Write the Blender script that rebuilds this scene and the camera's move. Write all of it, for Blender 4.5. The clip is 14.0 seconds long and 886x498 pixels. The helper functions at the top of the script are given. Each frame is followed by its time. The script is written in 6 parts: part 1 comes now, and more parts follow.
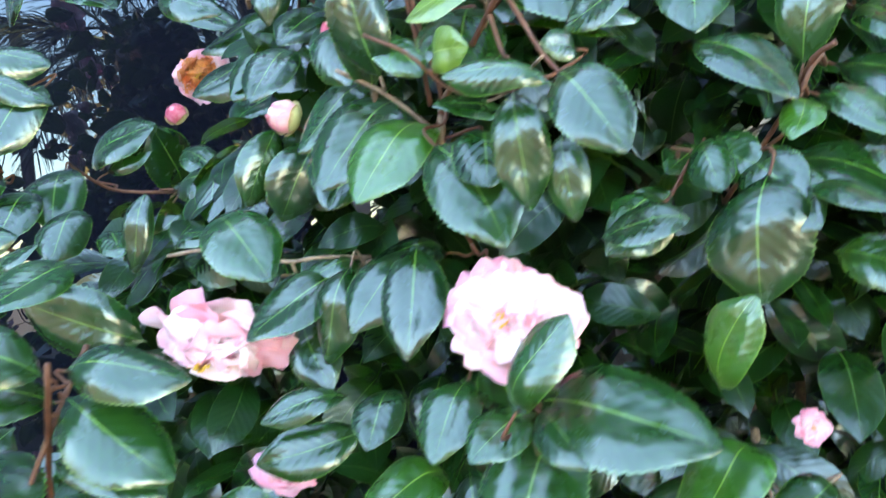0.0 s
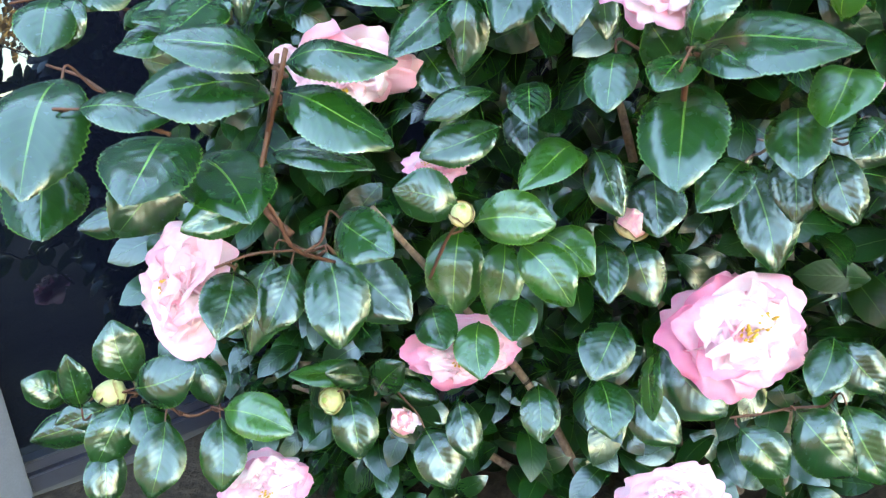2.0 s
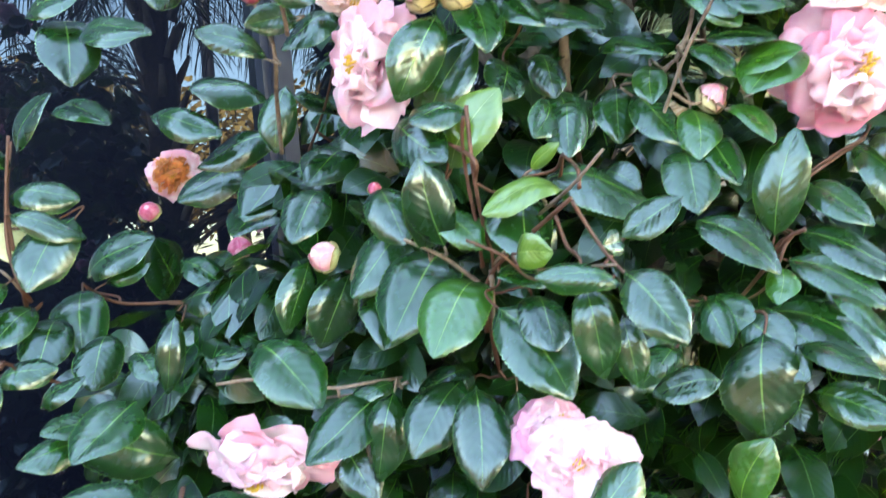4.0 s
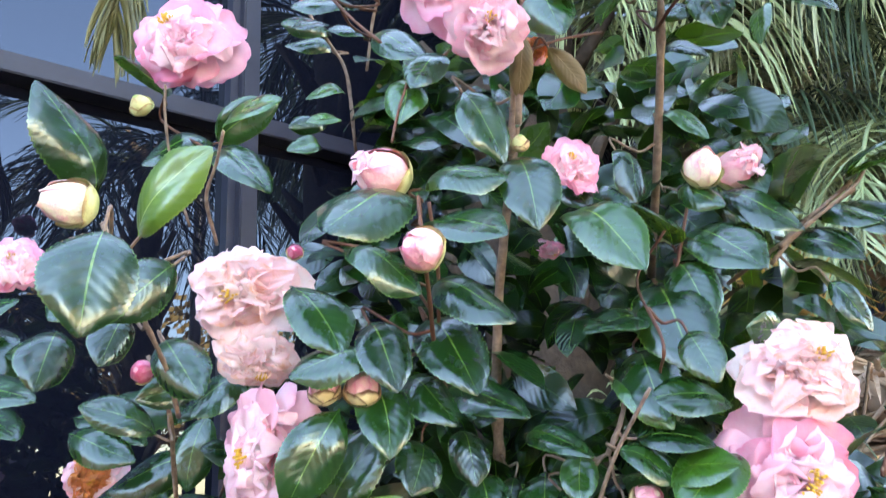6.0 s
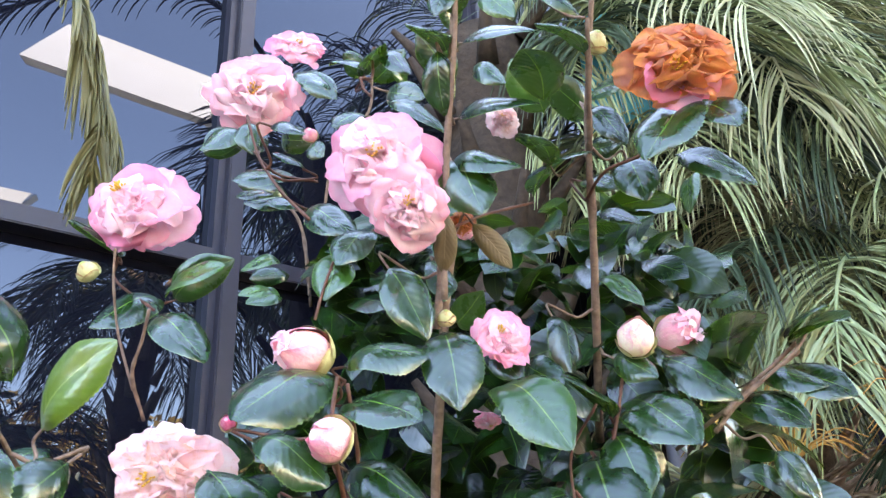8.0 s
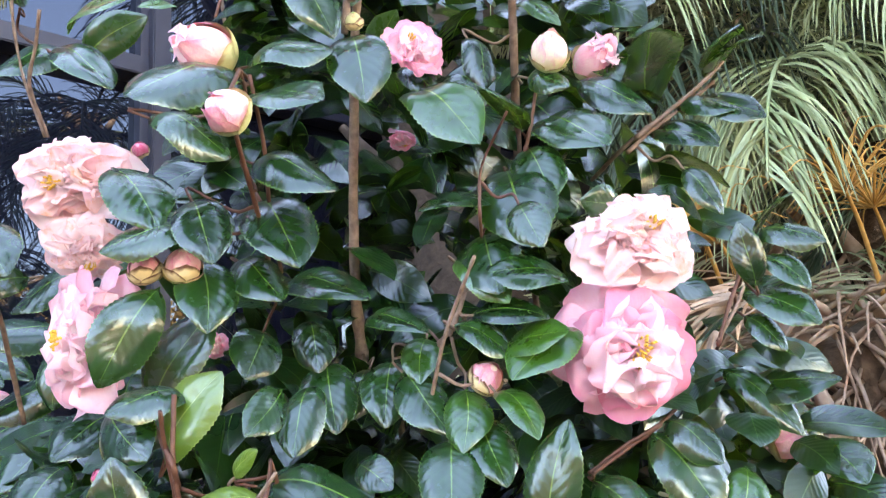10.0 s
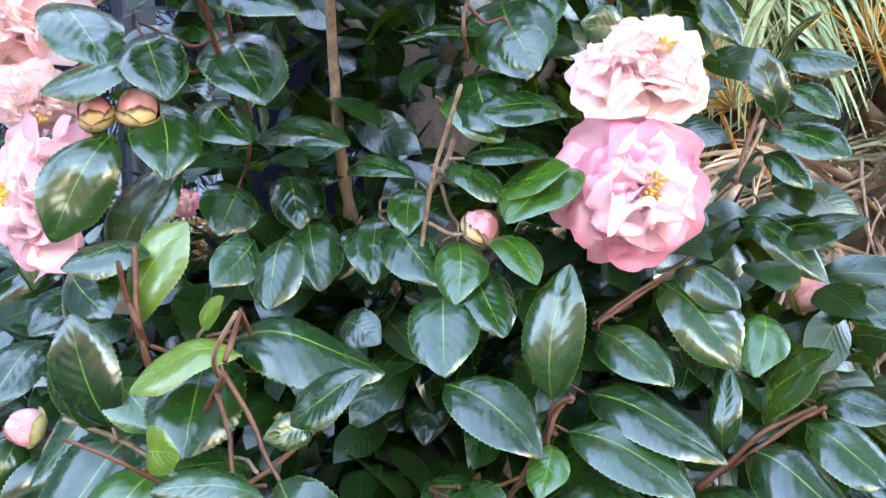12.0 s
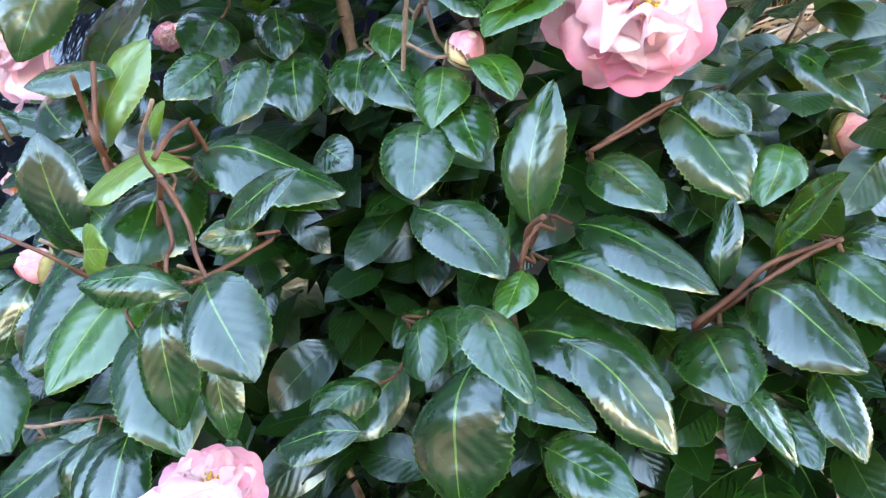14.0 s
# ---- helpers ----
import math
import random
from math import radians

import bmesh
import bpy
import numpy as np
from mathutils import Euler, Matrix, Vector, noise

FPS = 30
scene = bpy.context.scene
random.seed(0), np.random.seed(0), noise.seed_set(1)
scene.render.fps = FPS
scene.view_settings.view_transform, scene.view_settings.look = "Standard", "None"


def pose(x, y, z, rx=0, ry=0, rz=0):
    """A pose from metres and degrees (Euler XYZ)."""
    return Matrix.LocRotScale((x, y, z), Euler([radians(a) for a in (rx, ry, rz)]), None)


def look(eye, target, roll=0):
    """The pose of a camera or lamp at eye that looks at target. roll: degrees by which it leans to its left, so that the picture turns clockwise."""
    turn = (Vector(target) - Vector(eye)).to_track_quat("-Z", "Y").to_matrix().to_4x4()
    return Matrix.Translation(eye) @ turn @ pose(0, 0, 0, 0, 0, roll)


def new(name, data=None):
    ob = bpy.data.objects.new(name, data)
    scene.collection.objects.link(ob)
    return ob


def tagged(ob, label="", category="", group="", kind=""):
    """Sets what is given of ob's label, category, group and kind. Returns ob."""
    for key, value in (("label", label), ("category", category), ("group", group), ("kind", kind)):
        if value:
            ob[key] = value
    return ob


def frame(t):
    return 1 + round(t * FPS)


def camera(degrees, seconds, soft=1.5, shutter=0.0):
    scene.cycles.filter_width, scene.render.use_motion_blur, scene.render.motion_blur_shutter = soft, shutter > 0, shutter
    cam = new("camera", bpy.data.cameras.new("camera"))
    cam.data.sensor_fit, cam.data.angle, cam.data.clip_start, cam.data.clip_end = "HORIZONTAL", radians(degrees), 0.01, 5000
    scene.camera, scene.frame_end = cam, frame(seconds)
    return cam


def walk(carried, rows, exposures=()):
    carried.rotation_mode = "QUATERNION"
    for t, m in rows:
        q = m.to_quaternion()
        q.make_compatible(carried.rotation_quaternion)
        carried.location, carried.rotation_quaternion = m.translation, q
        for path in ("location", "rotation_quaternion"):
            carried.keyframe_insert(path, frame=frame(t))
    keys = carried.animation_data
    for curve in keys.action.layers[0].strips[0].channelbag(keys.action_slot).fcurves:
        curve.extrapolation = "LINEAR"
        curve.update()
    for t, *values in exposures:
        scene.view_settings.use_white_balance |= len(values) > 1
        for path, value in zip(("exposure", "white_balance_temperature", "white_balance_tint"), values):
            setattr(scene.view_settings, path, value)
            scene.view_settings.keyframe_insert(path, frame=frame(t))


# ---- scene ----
cam = camera(59.56, 14.0, soft=1.2, shutter=0.3)
PATH = [
    (0, (0.3928, -0.5857, 0.8948), (0.0650, 0.3582, 0.8551), -4.22),
    (0.5, (0.2950, -0.6856, 0.8480), (0.0102, 0.2668, 0.7398), -7.48),
    (1, (0.2403, -0.7556, 0.8091), (-0.0180, 0.1960, 0.6430), -7.76),
    (1.5, (0.2359, -0.7866, 0.7828), (-0.0145, 0.1524, 0.5468), -7.98),
    (2, (0.2259, -0.7701, 0.8005), (-0.0161, 0.1683, 0.5539), -8.32),
    (2.5, (0.2150, -0.7453, 0.8622), (-0.0223, 0.2080, 0.6755), -6.97),
    (3, (0.2344, -0.7370, 0.9326), (0.0146, 0.2329, 0.8276), -5.40),
    (3.5, (0.2561, -0.7315, 0.9622), (0.0595, 0.2468, 0.8975), -5.19),
    (4, (0.2865, -0.7258, 1.0102), (0.1113, 0.2587, 0.9967), -5.12),
    (4.2, (0.3012, -0.7189, 1.0263), (0.1334, 0.2668, 1.0411), -4.95),
    (6.3, (0.3659, -0.6613, 1.1755), (0.2272, 0.2811, 1.4798), -2.47),
    (6.5, (0.3706, -0.6608, 1.1830), (0.2283, 0.2731, 1.5110), -2.64),
    (7, (0.3926, -0.6756, 1.2132), (0.2393, 0.2420, 1.5801), -2.54),
    (7.5, (0.4187, -0.6842, 1.2295), (0.2686, 0.2202, 1.6288), -2.95),
    (8, (0.4363, -0.6678, 1.2089), (0.3031, 0.2355, 1.6167), -3.06),
    (8.5, (0.4499, -0.6485, 1.1669), (0.3317, 0.2702, 1.5438), -3.20),
    (9, (0.4625, -0.6382, 1.1165), (0.3550, 0.3105, 1.4139), -3.56),
    (9.2, (0.4661, -0.6342, 1.1046), (0.3625, 0.3196, 1.3869), -3.80),
    (11.3, (0.4541, -0.5743, 1.0525), (0.3473, 0.4065, 1.2155), -5.74),
    (11.5, (0.4550, -0.5666, 1.0490), (0.3453, 0.4157, 1.2005), -5.85),
    (12, (0.4698, -0.5466, 1.0374), (0.3410, 0.4384, 1.1531), -6.30),
    (12.5, (0.4898, -0.5281, 1.0164), (0.3407, 0.4581, 1.0883), -6.35),
    (13, (0.5064, -0.5144, 0.9856), (0.3378, 0.4702, 1.0307), -6.36),
    (13.5, (0.5332, -0.5022, 0.9756), (0.3150, 0.4733, 1.0045), -6.07),
    (14, (0.5393, -0.4953, 0.9682), (0.2783, 0.4698, 0.9862), -5.79),
]
walk(cam, [(t, look(eye, target, roll)) for t, eye, target, roll in PATH], exposures=[(0.0, 4.62, 9700, 4), (3.4, 4.58, 10200, 2), (6.4, 4.21, 9500, 17), (9.4, 4.34, 10400, 22), (11.4, 4.50, 10100, 21), (14.0, 4.56, 9600, 15)])

# ---- daylight: the shrub stands in the shade of the building, under a clear sky ----
world = bpy.data.worlds.new("sky")
scene.world = world
world.use_nodes = True
wn = world.node_tree.nodes
sky = wn.new("ShaderNodeTexSky")
sky.sky_type, sky.sun_disc, sky.dust_density, sky.ozone_density = "NISHITA", False, 0.1, 3.2
sky.sun_elevation, sky.sun_rotation = radians(46), radians(300)
wn["Background"].inputs["Strength"].default_value = 0.15
world.node_tree.links.new(sky.outputs[0], wn["Background"].inputs["Color"])
sun_data = bpy.data.lights.new("sun", "SUN")
sun_data.energy, sun_data.angle, sun_data.color = 3.3, radians(0.6), (1.0, 0.93, 0.84)
sun = new("sun", sun_data)
sun.matrix_world = look((0.0, 0.0, 0.0), (0.602, -0.347, -0.719))


# ---- materials ----
class Mat:
    """A node material and short ways to add nodes."""

    def __init__(self, name):
        self.m = bpy.data.materials.new(name)
        self.m.use_nodes = True
        self.t = self.m.node_tree
        self.bsdf = self.t.nodes["Principled BSDF"]

    def node(self, kind, **values):
        n = self.t.nodes.new(kind)
        for k, v in values.items():
            n.inputs[k].default_value = v
        return n

    def link(self, a, b):
        self.t.links.new(a, b)

    def put(self, **values):
        for k, v in values.items():
            self.bsdf.inputs[k.replace("_", " ")].default_value = v
        return self

    def noise(self, scale, detail=4.0, rough=0.55, coord="Object"):
        tc = self.node("ShaderNodeTexCoord")
        n = self.node("ShaderNodeTexNoise", Scale=scale, Detail=detail, Roughness=rough)
        self.link(tc.outputs[coord], n.inputs["Vector"])
        return n

    def ramp(self, value, stops):
        r = self.node("ShaderNodeValToRGB")
        e = r.color_ramp.elements
        while len(e) < len(stops):
            e.new(0.5)
        for el, (at, col) in zip(e, stops):
            el.position, el.color = at, (*col, 1.0)
        self.link(value, r.inputs[0])
        return r.outputs["Color"]

    def mix(self, fac, a, b, how="MIX"):
        n = self.t.nodes.new("ShaderNodeMix")
        n.data_type, n.blend_type = "RGBA", how
        for v, s in ((fac, n.inputs[0]), (a, n.inputs[6]), (b, n.inputs[7])):
            if hasattr(v, "links"):
                self.link(v, s)
            else:
                s.default_value = v if isinstance(v, float) else (*v, 1.0)
        return n.outputs[2]

    def math(self, op, a, b=0.0, c=0.0):
        n = self.t.nodes.new("ShaderNodeMath")
        n.operation = op
        for v, s in zip((a, b, c), n.inputs):
            if hasattr(v, "links"):
                self.link(v, s)
            else:
                s.default_value = v
        return n.outputs[0]

    def bump(self, height, strength, distance=0.002):
        b = self.node("ShaderNodeBump", Strength=strength, Distance=distance)
        self.link(height, b.inputs["Height"])
        self.link(b.outputs[0], self.bsdf.inputs["Normal"])


def leaf_material(name, dark, light, vein, rough, rand):
    """Camellia leaf: uv x runs along the leaf, uv y across it, with a pale midrib and side veins."""
    m = Mat(name)
    uv = m.node("ShaderNodeUVMap")
    sep = m.node("ShaderNodeSeparateXYZ")
    m.link(uv.outputs[0], sep.inputs[0])
    along, across = sep.outputs[0], sep.outputs[1]
    side = m.math("ABSOLUTE", m.math("SUBTRACT", across, 0.5))
    rib = m.math("LESS_THAN", side, m.math("MULTIPLY_ADD", along, -0.012, 0.019))
    herring = m.math("SINE", m.math("MULTIPLY", m.math("SUBTRACT", along, m.math("MULTIPLY", side, 0.55)), 62.0))
    fine = m.math("MULTIPLY", m.math("POWER", m.math("MAXIMUM", herring, 0.0), 9.0), 0.035)
    if rand == "object":
        info = m.node("ShaderNodeObjectInfo").outputs["Random"]
    else:
        info = m.node("ShaderNodeNewGeometry").outputs["Random Per Island"]
    base = m.mix(info, dark, light)
    spots = m.noise(5.0, 4.0)
    base = m.mix(m.math("MULTIPLY", spots.outputs[0], 0.55), base, tuple(0.55 * c for c in dark))
    base = m.mix(fine, base, vein)
    base = m.mix(m.math("MULTIPLY", rib, 0.8), base, vein)
    base = m.mix(m.math("MULTIPLY", m.math("GREATER_THAN", side, 0.482), 0.40), base, vein)
    # a few corky flecks
    fl = m.noise(26.0, 2.0)
    base = m.mix(m.math("GREATER_THAN", fl.outputs[0], 0.80), base, (0.42, 0.40, 0.28))
    m.link(base, m.bsdf.inputs["Base Color"])
    smudge = m.noise(4.0, 5.0, 0.6)
    m.link(m.math("MULTIPLY_ADD", smudge.outputs[0], 0.20, rough - 0.05), m.bsdf.inputs["Roughness"])
    # the blue tints put the sky's colour into the leaf's sheen
    m.put(Specular_IOR_Level=0.76, Specular_Tint=(0.70, 0.88, 1.0, 1.0), Coat_Weight=0.70 if rough < 0.4 else 0.0, Coat_Roughness=0.14, Coat_IOR=1.55, Coat_Tint=(0.95, 0.98, 1.0, 1.0))
    h = m.math("ADD", m.math("MULTIPLY", herring, 0.030), m.math("MULTIPLY", m.noise(3.2, 1.5).outputs[0], 1.0))
    h = m.math("SUBTRACT", h, m.math("MULTIPLY", rib, 1.2))
    m.bump(h, 0.60, 0.005)
    # light shining through the blade
    tr = m.node("ShaderNodeBsdfTranslucent")
    m.link(m.mix(0.5, base, (0.22, 0.42, 0.03)), tr.inputs["Color"])
    mixed = m.node("ShaderNodeMixShader", Fac=0.16)
    out = m.t.nodes["Material Output"]
    m.link(m.bsdf.outputs[0], mixed.inputs[1])
    m.link(tr.outputs[0], mixed.inputs[2])
    m.link(mixed.outputs[0], out.inputs["Surface"])
    return m.m


LEAF = leaf_material("leaf_dark_green", (0.002, 0.028, 0.006), (0.007, 0.062, 0.010), (0.12, 0.27, 0.05), 0.21, "object")
LEAF_MID = leaf_material("leaf_mid_green", (0.013, 0.085, 0.009), (0.030, 0.130, 0.013), (0.20, 0.36, 0.06), 0.23, "object")
LEAF_YOUNG = leaf_material("leaf_young_green", (0.085, 0.185, 0.015), (0.125, 0.225, 0.025), (0.30, 0.40, 0.11), 0.32, "object")
# a darker LEAF for the inside of the shrub, where shade is coloured in
LEAF_FILL = leaf_material("leaf_inner_shaded", (0.002, 0.026, 0.005), (0.006, 0.056, 0.009), (0.07, 0.17, 0.04), 0.21, "island")
LEAF_DRY = leaf_material("leaf_dry_brown", (0.16, 0.10, 0.04), (0.26, 0.17, 0.07), (0.30, 0.21, 0.11), 0.62, "object")
LEAF_RED = leaf_material("leaf_red_young", (0.16, 0.025, 0.03), (0.24, 0.05, 0.05), (0.30, 0.08, 0.06), 0.32, "object")
LEAF_CREAM = leaf_material("leaf_bleached", (0.58, 0.54, 0.24), (0.66, 0.60, 0.32), (0.62, 0.58, 0.34), 0.45, "object")


def petal_material(name, pale, rim, deep, brown):
    """Petal: uv x runs from base to rim; the rim and the mottling are pinker, brown where it withers."""
    m = Mat(name)
    uv = m.node("ShaderNodeUVMap")
    sep = m.node("ShaderNodeSeparateXYZ")
    m.link(uv.outputs[0], sep.inputs[0])
    n = m.noise(2.6, 4.0, 0.6)
    streak = m.node("ShaderNodeTexNoise", Scale=1.0, Detail=3.0)
    sc = m.node("ShaderNodeVectorMath")
    sc.operation = "MULTIPLY"
    sc.inputs[1].default_value = (1.2, 26.0, 1.0)
    m.link(uv.outputs[0], sc.inputs[0])
    m.link(sc.outputs[0], streak.inputs["Vector"])
    along = m.math("ADD", sep.outputs[0], m.math("MULTIPLY", m.math("SUBTRACT", n.outputs[0], 0.5), 0.9))
    col = m.ramp(along, [(0.0, pale), (0.50, pale), (0.80, tuple(0.5 * (p + q) for p, q in zip(pale, rim))), (1.0, rim)])
    col = m.mix(m.math("MULTIPLY", streak.outputs[0], 0.16), col, rim)
    info = m.node("ShaderNodeObjectInfo").outputs["Random"]
    col = m.mix(m.math("MULTIPLY", m.math("POWER", info, 3.0), 0.8), col, deep)
    if brown > 0:
        w = m.noise(2.2, 5.0, 0.65)
        edge = m.math("ADD", m.math("MULTIPLY", sep.outputs[0], 0.55), m.math("SUBTRACT", w.outputs[0], 0.5))
        mask = m.ramp(edge, [(0.62 - 0.6 * brown, (0, 0, 0)), (0.80 - 0.5 * brown, (1, 1, 1))])
        col = m.mix(mask, col, m.ramp(m.noise(5.0).outputs[0], [(0.3, (0.58, 0.18, 0.03)), (0.7, (0.90, 0.45, 0.13))]))
    m.link(col, m.bsdf.inputs["Base Color"])
    m.put(Roughness=0.55, Specular_IOR_Level=0.3)
    m.bump(m.math("ADD", streak.outputs[0], n.outputs[0]), 0.25, 0.0015)
    tr = m.node("ShaderNodeBsdfTranslucent")
    m.link(m.mix(0.3, col, (1.0, 0.70, 0.74)), tr.inputs["Color"])
    mixed = m.node("ShaderNodeMixShader", Fac=0.42)
    m.link(m.bsdf.outputs[0], mixed.inputs[1])
    m.link(tr.outputs[0], mixed.inputs[2])
    m.link(mixed.outputs[0], m.t.nodes["Material Output"].inputs["Surface"])
    return m.m


PETAL = petal_material("petal_pink", (0.99, 0.75, 0.84), (0.95, 0.38, 0.57), (0.91, 0.22, 0.42), 0.0)
PETAL_PALE = petal_material("petal_pale", (1.0, 0.87, 0.89), (0.96, 0.51, 0.63), (0.93, 0.38, 0.51), 0.0)
PETAL_HEART = petal_material("petal_heart", (1.0, 0.97, 0.97), (0.98, 0.68, 0.78), (0.94, 0.38, 0.54), 0.0)
PETAL_FADED = petal_material("petal_faded", (1.0, 0.92, 0.89), (0.98, 0.72, 0.75), (0.96, 0.62, 0.66), 0.20)
PETAL_BROWN = petal_material("petal_withered", (0.92, 0.44, 0.34), (0.88, 0.30, 0.06), (0.66, 0.18, 0.05), 0.36)


def bud_petal_material(name, cream, pink, amount):
    """Bud petal: cream, flushed and blotched with pink towards the tip."""
    m = Mat(name)
    uv = m.node("ShaderNodeUVMap")
    sep = m.node("ShaderNodeSeparateXYZ")
    m.link(uv.outputs[0], sep.inputs[0])
    n = m.noise(2.4, 4.0, 0.6)
    v = m.math("ADD", m.math("MULTIPLY", sep.outputs[0], 0.55), m.math("MULTIPLY", m.math("SUBTRACT", n.outputs[0], 0.5), 1.7))
    col = m.ramp(v, [(0.62 - amount, cream), (0.80 - amount, tuple(0.5 * (a + b) for a, b in zip(cream, pink))), (1.0 - 0.6 * amount, pink)])
    m.link(col, m.bsdf.inputs["Base Color"])
    m.put(Roughness=0.5, Specular_IOR_Level=0.35)
    m.bump(m.noise(6.0, 3.0).outputs[0], 0.25, 0.01)
    return m.m


PETAL_BUD = bud_petal_material("bud_petal_pink", (0.93, 0.80, 0.66), (0.90, 0.30, 0.44), 0.60)
PETAL_BUD_RED = bud_petal_material("bud_petal_red", (0.80, 0.36, 0.44), (0.62, 0.06, 0.18), 0.50)
PETAL_BUD_PALE = bud_petal_material("bud_petal_cream", (0.93, 0.82, 0.66), (0.92, 0.42, 0.53), 0.34)


def simple(name, a, b, scale, rough=0.6, bump=0.4, distance=0.003, spec=0.4, metal=0.0):
    m = Mat(name)
    n = m.noise(scale, 6.0, 0.6)
    n2 = m.noise(scale * 0.17, 3.0)
    col = m.ramp(n.outputs[0], [(0.3, a), (0.7, b)])
    col = m.mix(m.math("MULTIPLY", n2.outputs[0], 0.5), col, tuple(0.6 * (x + y) / 2 for x, y in zip(a, b)))
    m.link(col, m.bsdf.inputs["Base Color"])
    m.put(Roughness=rough, Specular_IOR_Level=spec, Metallic=metal)
    m.bump(n.outputs[0], bump, distance)
    return m.m


BARK = simple("bark_grey_brown", (0.12, 0.075, 0.055), (0.36, 0.25, 0.19), 150, 0.8, 0.8)
TWIG = simple("twig_red_brown", (0.075, 0.025, 0.015), (0.16, 0.065, 0.04), 120, 0.6, 0.5)
def scale_material(name, base, mid, edge):
    """Bud scale: uv x runs from base to rim, which is brown and papery."""
    m = Mat(name)
    uv = m.node("ShaderNodeUVMap")
    sep = m.node("ShaderNodeSeparateXYZ")
    m.link(uv.outputs[0], sep.inputs[0])
    n = m.noise(4.0, 4.0)
    v = m.math("ADD", sep.outputs[0], m.math("MULTIPLY", m.math("SUBTRACT", n.outputs[0], 0.5), 0.5))
    m.link(m.ramp(v, [(0.0, base), (0.45, mid), (0.80, mid), (0.97, edge)]), m.bsdf.inputs["Base Color"])
    m.put(Roughness=0.45, Specular_IOR_Level=0.45)
    m.bump(n.outputs[0], 0.3, 0.01)
    return m.m


SCALE_GREEN = scale_material("bud_scale", (0.22, 0.30, 0.06), (0.60, 0.60, 0.30), (0.40, 0.26, 0.12))
SCALE_TAN = scale_material("bud_scale_dry", (0.34, 0.28, 0.10), (0.74, 0.60, 0.34), (0.14, 0.055, 0.03))
STAMEN = simple("stamen_yellow", (0.80, 0.40, 0.04), (0.90, 0.62, 0.12), 200, 0.6, 0.2)
FRAME_PAINT = simple("window_frame_paint", (0.014, 0.016, 0.030), (0.022, 0.025, 0.044), 14, 0.40, 0.08, 0.001, 0.40)
# lighter than the frame paint: skylight on the near post is put into the colour
POST_PAINT = simple("lit_post_grey", (0.085, 0.09, 0.112), (0.11, 0.116, 0.142), 300, 0.45, 0.1, 0.001)
WALL_PAINT = simple("dark_render", (0.05, 0.05, 0.06), (0.08, 0.08, 0.09), 20, 0.8, 0.4)
MULCH = simple("dry_mulch", (0.020, 0.014, 0.011), (0.085, 0.058, 0.042), 42, 0.9, 1.0, 0.02, 0.2)
DARK_CLADDING = simple("dark_cladding", (0.10, 0.070, 0.058), (0.15, 0.105, 0.088), 6, 0.85, 0.3)
PAVING = simple("pale_paving", (0.16, 0.112, 0.092), (0.23, 0.165, 0.137), 9, 0.8, 0.3, 0.004)
FORECOURT = simple("brown_paving", (0.085, 0.060, 0.050), (0.13, 0.095, 0.080), 9, 0.8, 0.3, 0.004)
WHITE_PAINT = simple("white_paint", (0.82, 0.81, 0.79), (0.88, 0.87, 0.86), 5, 0.6, 0.05)
PALM_GREEN = simple("palm_leaf", (0.18, 0.28, 0.11), (0.50, 0.58, 0.34), 8, 0.42, 0.3)
PALM_OLIVE = simple("palm_leaf_olive", (0.07, 0.075, 0.025), (0.20, 0.19, 0.08), 8, 0.5, 0.3)
HEDGE_LEAF = simple("hedge_leaf", (0.09, 0.13, 0.05), (0.24, 0.28, 0.13), 8, 0.5, 0.3)
PALM_PALE = simple("palm_leaf_pale", (0.38, 0.44, 0.24), (0.62, 0.66, 0.44), 8, 0.5, 0.3)
# dark copy of the frond green, with the shade put into its colour
PALM_SHADED = simple("palm_leaf_shaded", (0.025, 0.055, 0.03), (0.07, 0.12, 0.07), 8, 0.4, 0.3)
PALM_DRY = simple("palm_dry", (0.36, 0.22, 0.14), (0.68, 0.52, 0.40), 20, 0.8, 0.6)
SEED_STALK = simple("orange_seed_stalk", (0.50, 0.25, 0.05), (0.70, 0.42, 0.14), 60, 0.6, 0.3)
FIBRE = simple("palm_trunk_fibre", (0.05, 0.032, 0.022), (0.26, 0.17, 0.11), 40, 0.9, 1.0, 0.01)
BARK_DARK = simple("old_leaf_base", (0.020, 0.014, 0.011), (0.075, 0.052, 0.038), 40, 0.9, 1.0, 0.01)
ROOM_UNLIT = simple("unlit_interior", (0.010, 0.011, 0.016), (0.016, 0.018, 0.024), 3, 0.7, 0.0)
TREE_GOLD = simple("autumn_crown", (0.22, 0.13, 0.04), (0.46, 0.30, 0.10), 30, 0.8, 0.6)
CYAN = simple("turquoise_paint", (0.02, 0.40, 0.60), (0.05, 0.48, 0.62), 6, 0.5, 0.05)

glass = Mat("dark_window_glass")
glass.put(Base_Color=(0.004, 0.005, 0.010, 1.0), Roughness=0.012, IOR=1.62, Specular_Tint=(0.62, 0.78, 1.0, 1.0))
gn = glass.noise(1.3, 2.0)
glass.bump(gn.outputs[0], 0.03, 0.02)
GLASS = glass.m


# ---- building blocks ----
def mesh_of(name, bm, material, smooth=True):
    me = bpy.data.meshes.new(name)
    if smooth:
        for face in bm.faces:
            face.smooth = True
    bm.to_mesh(me)
    bm.free()
    me.materials.append(material)
    return me


def part(name, bm, material, parent, label="", smooth=True):
    ob = new(name, mesh_of(name, bm, material, smooth))
    ob.parent = parent
    return tagged(ob, label)


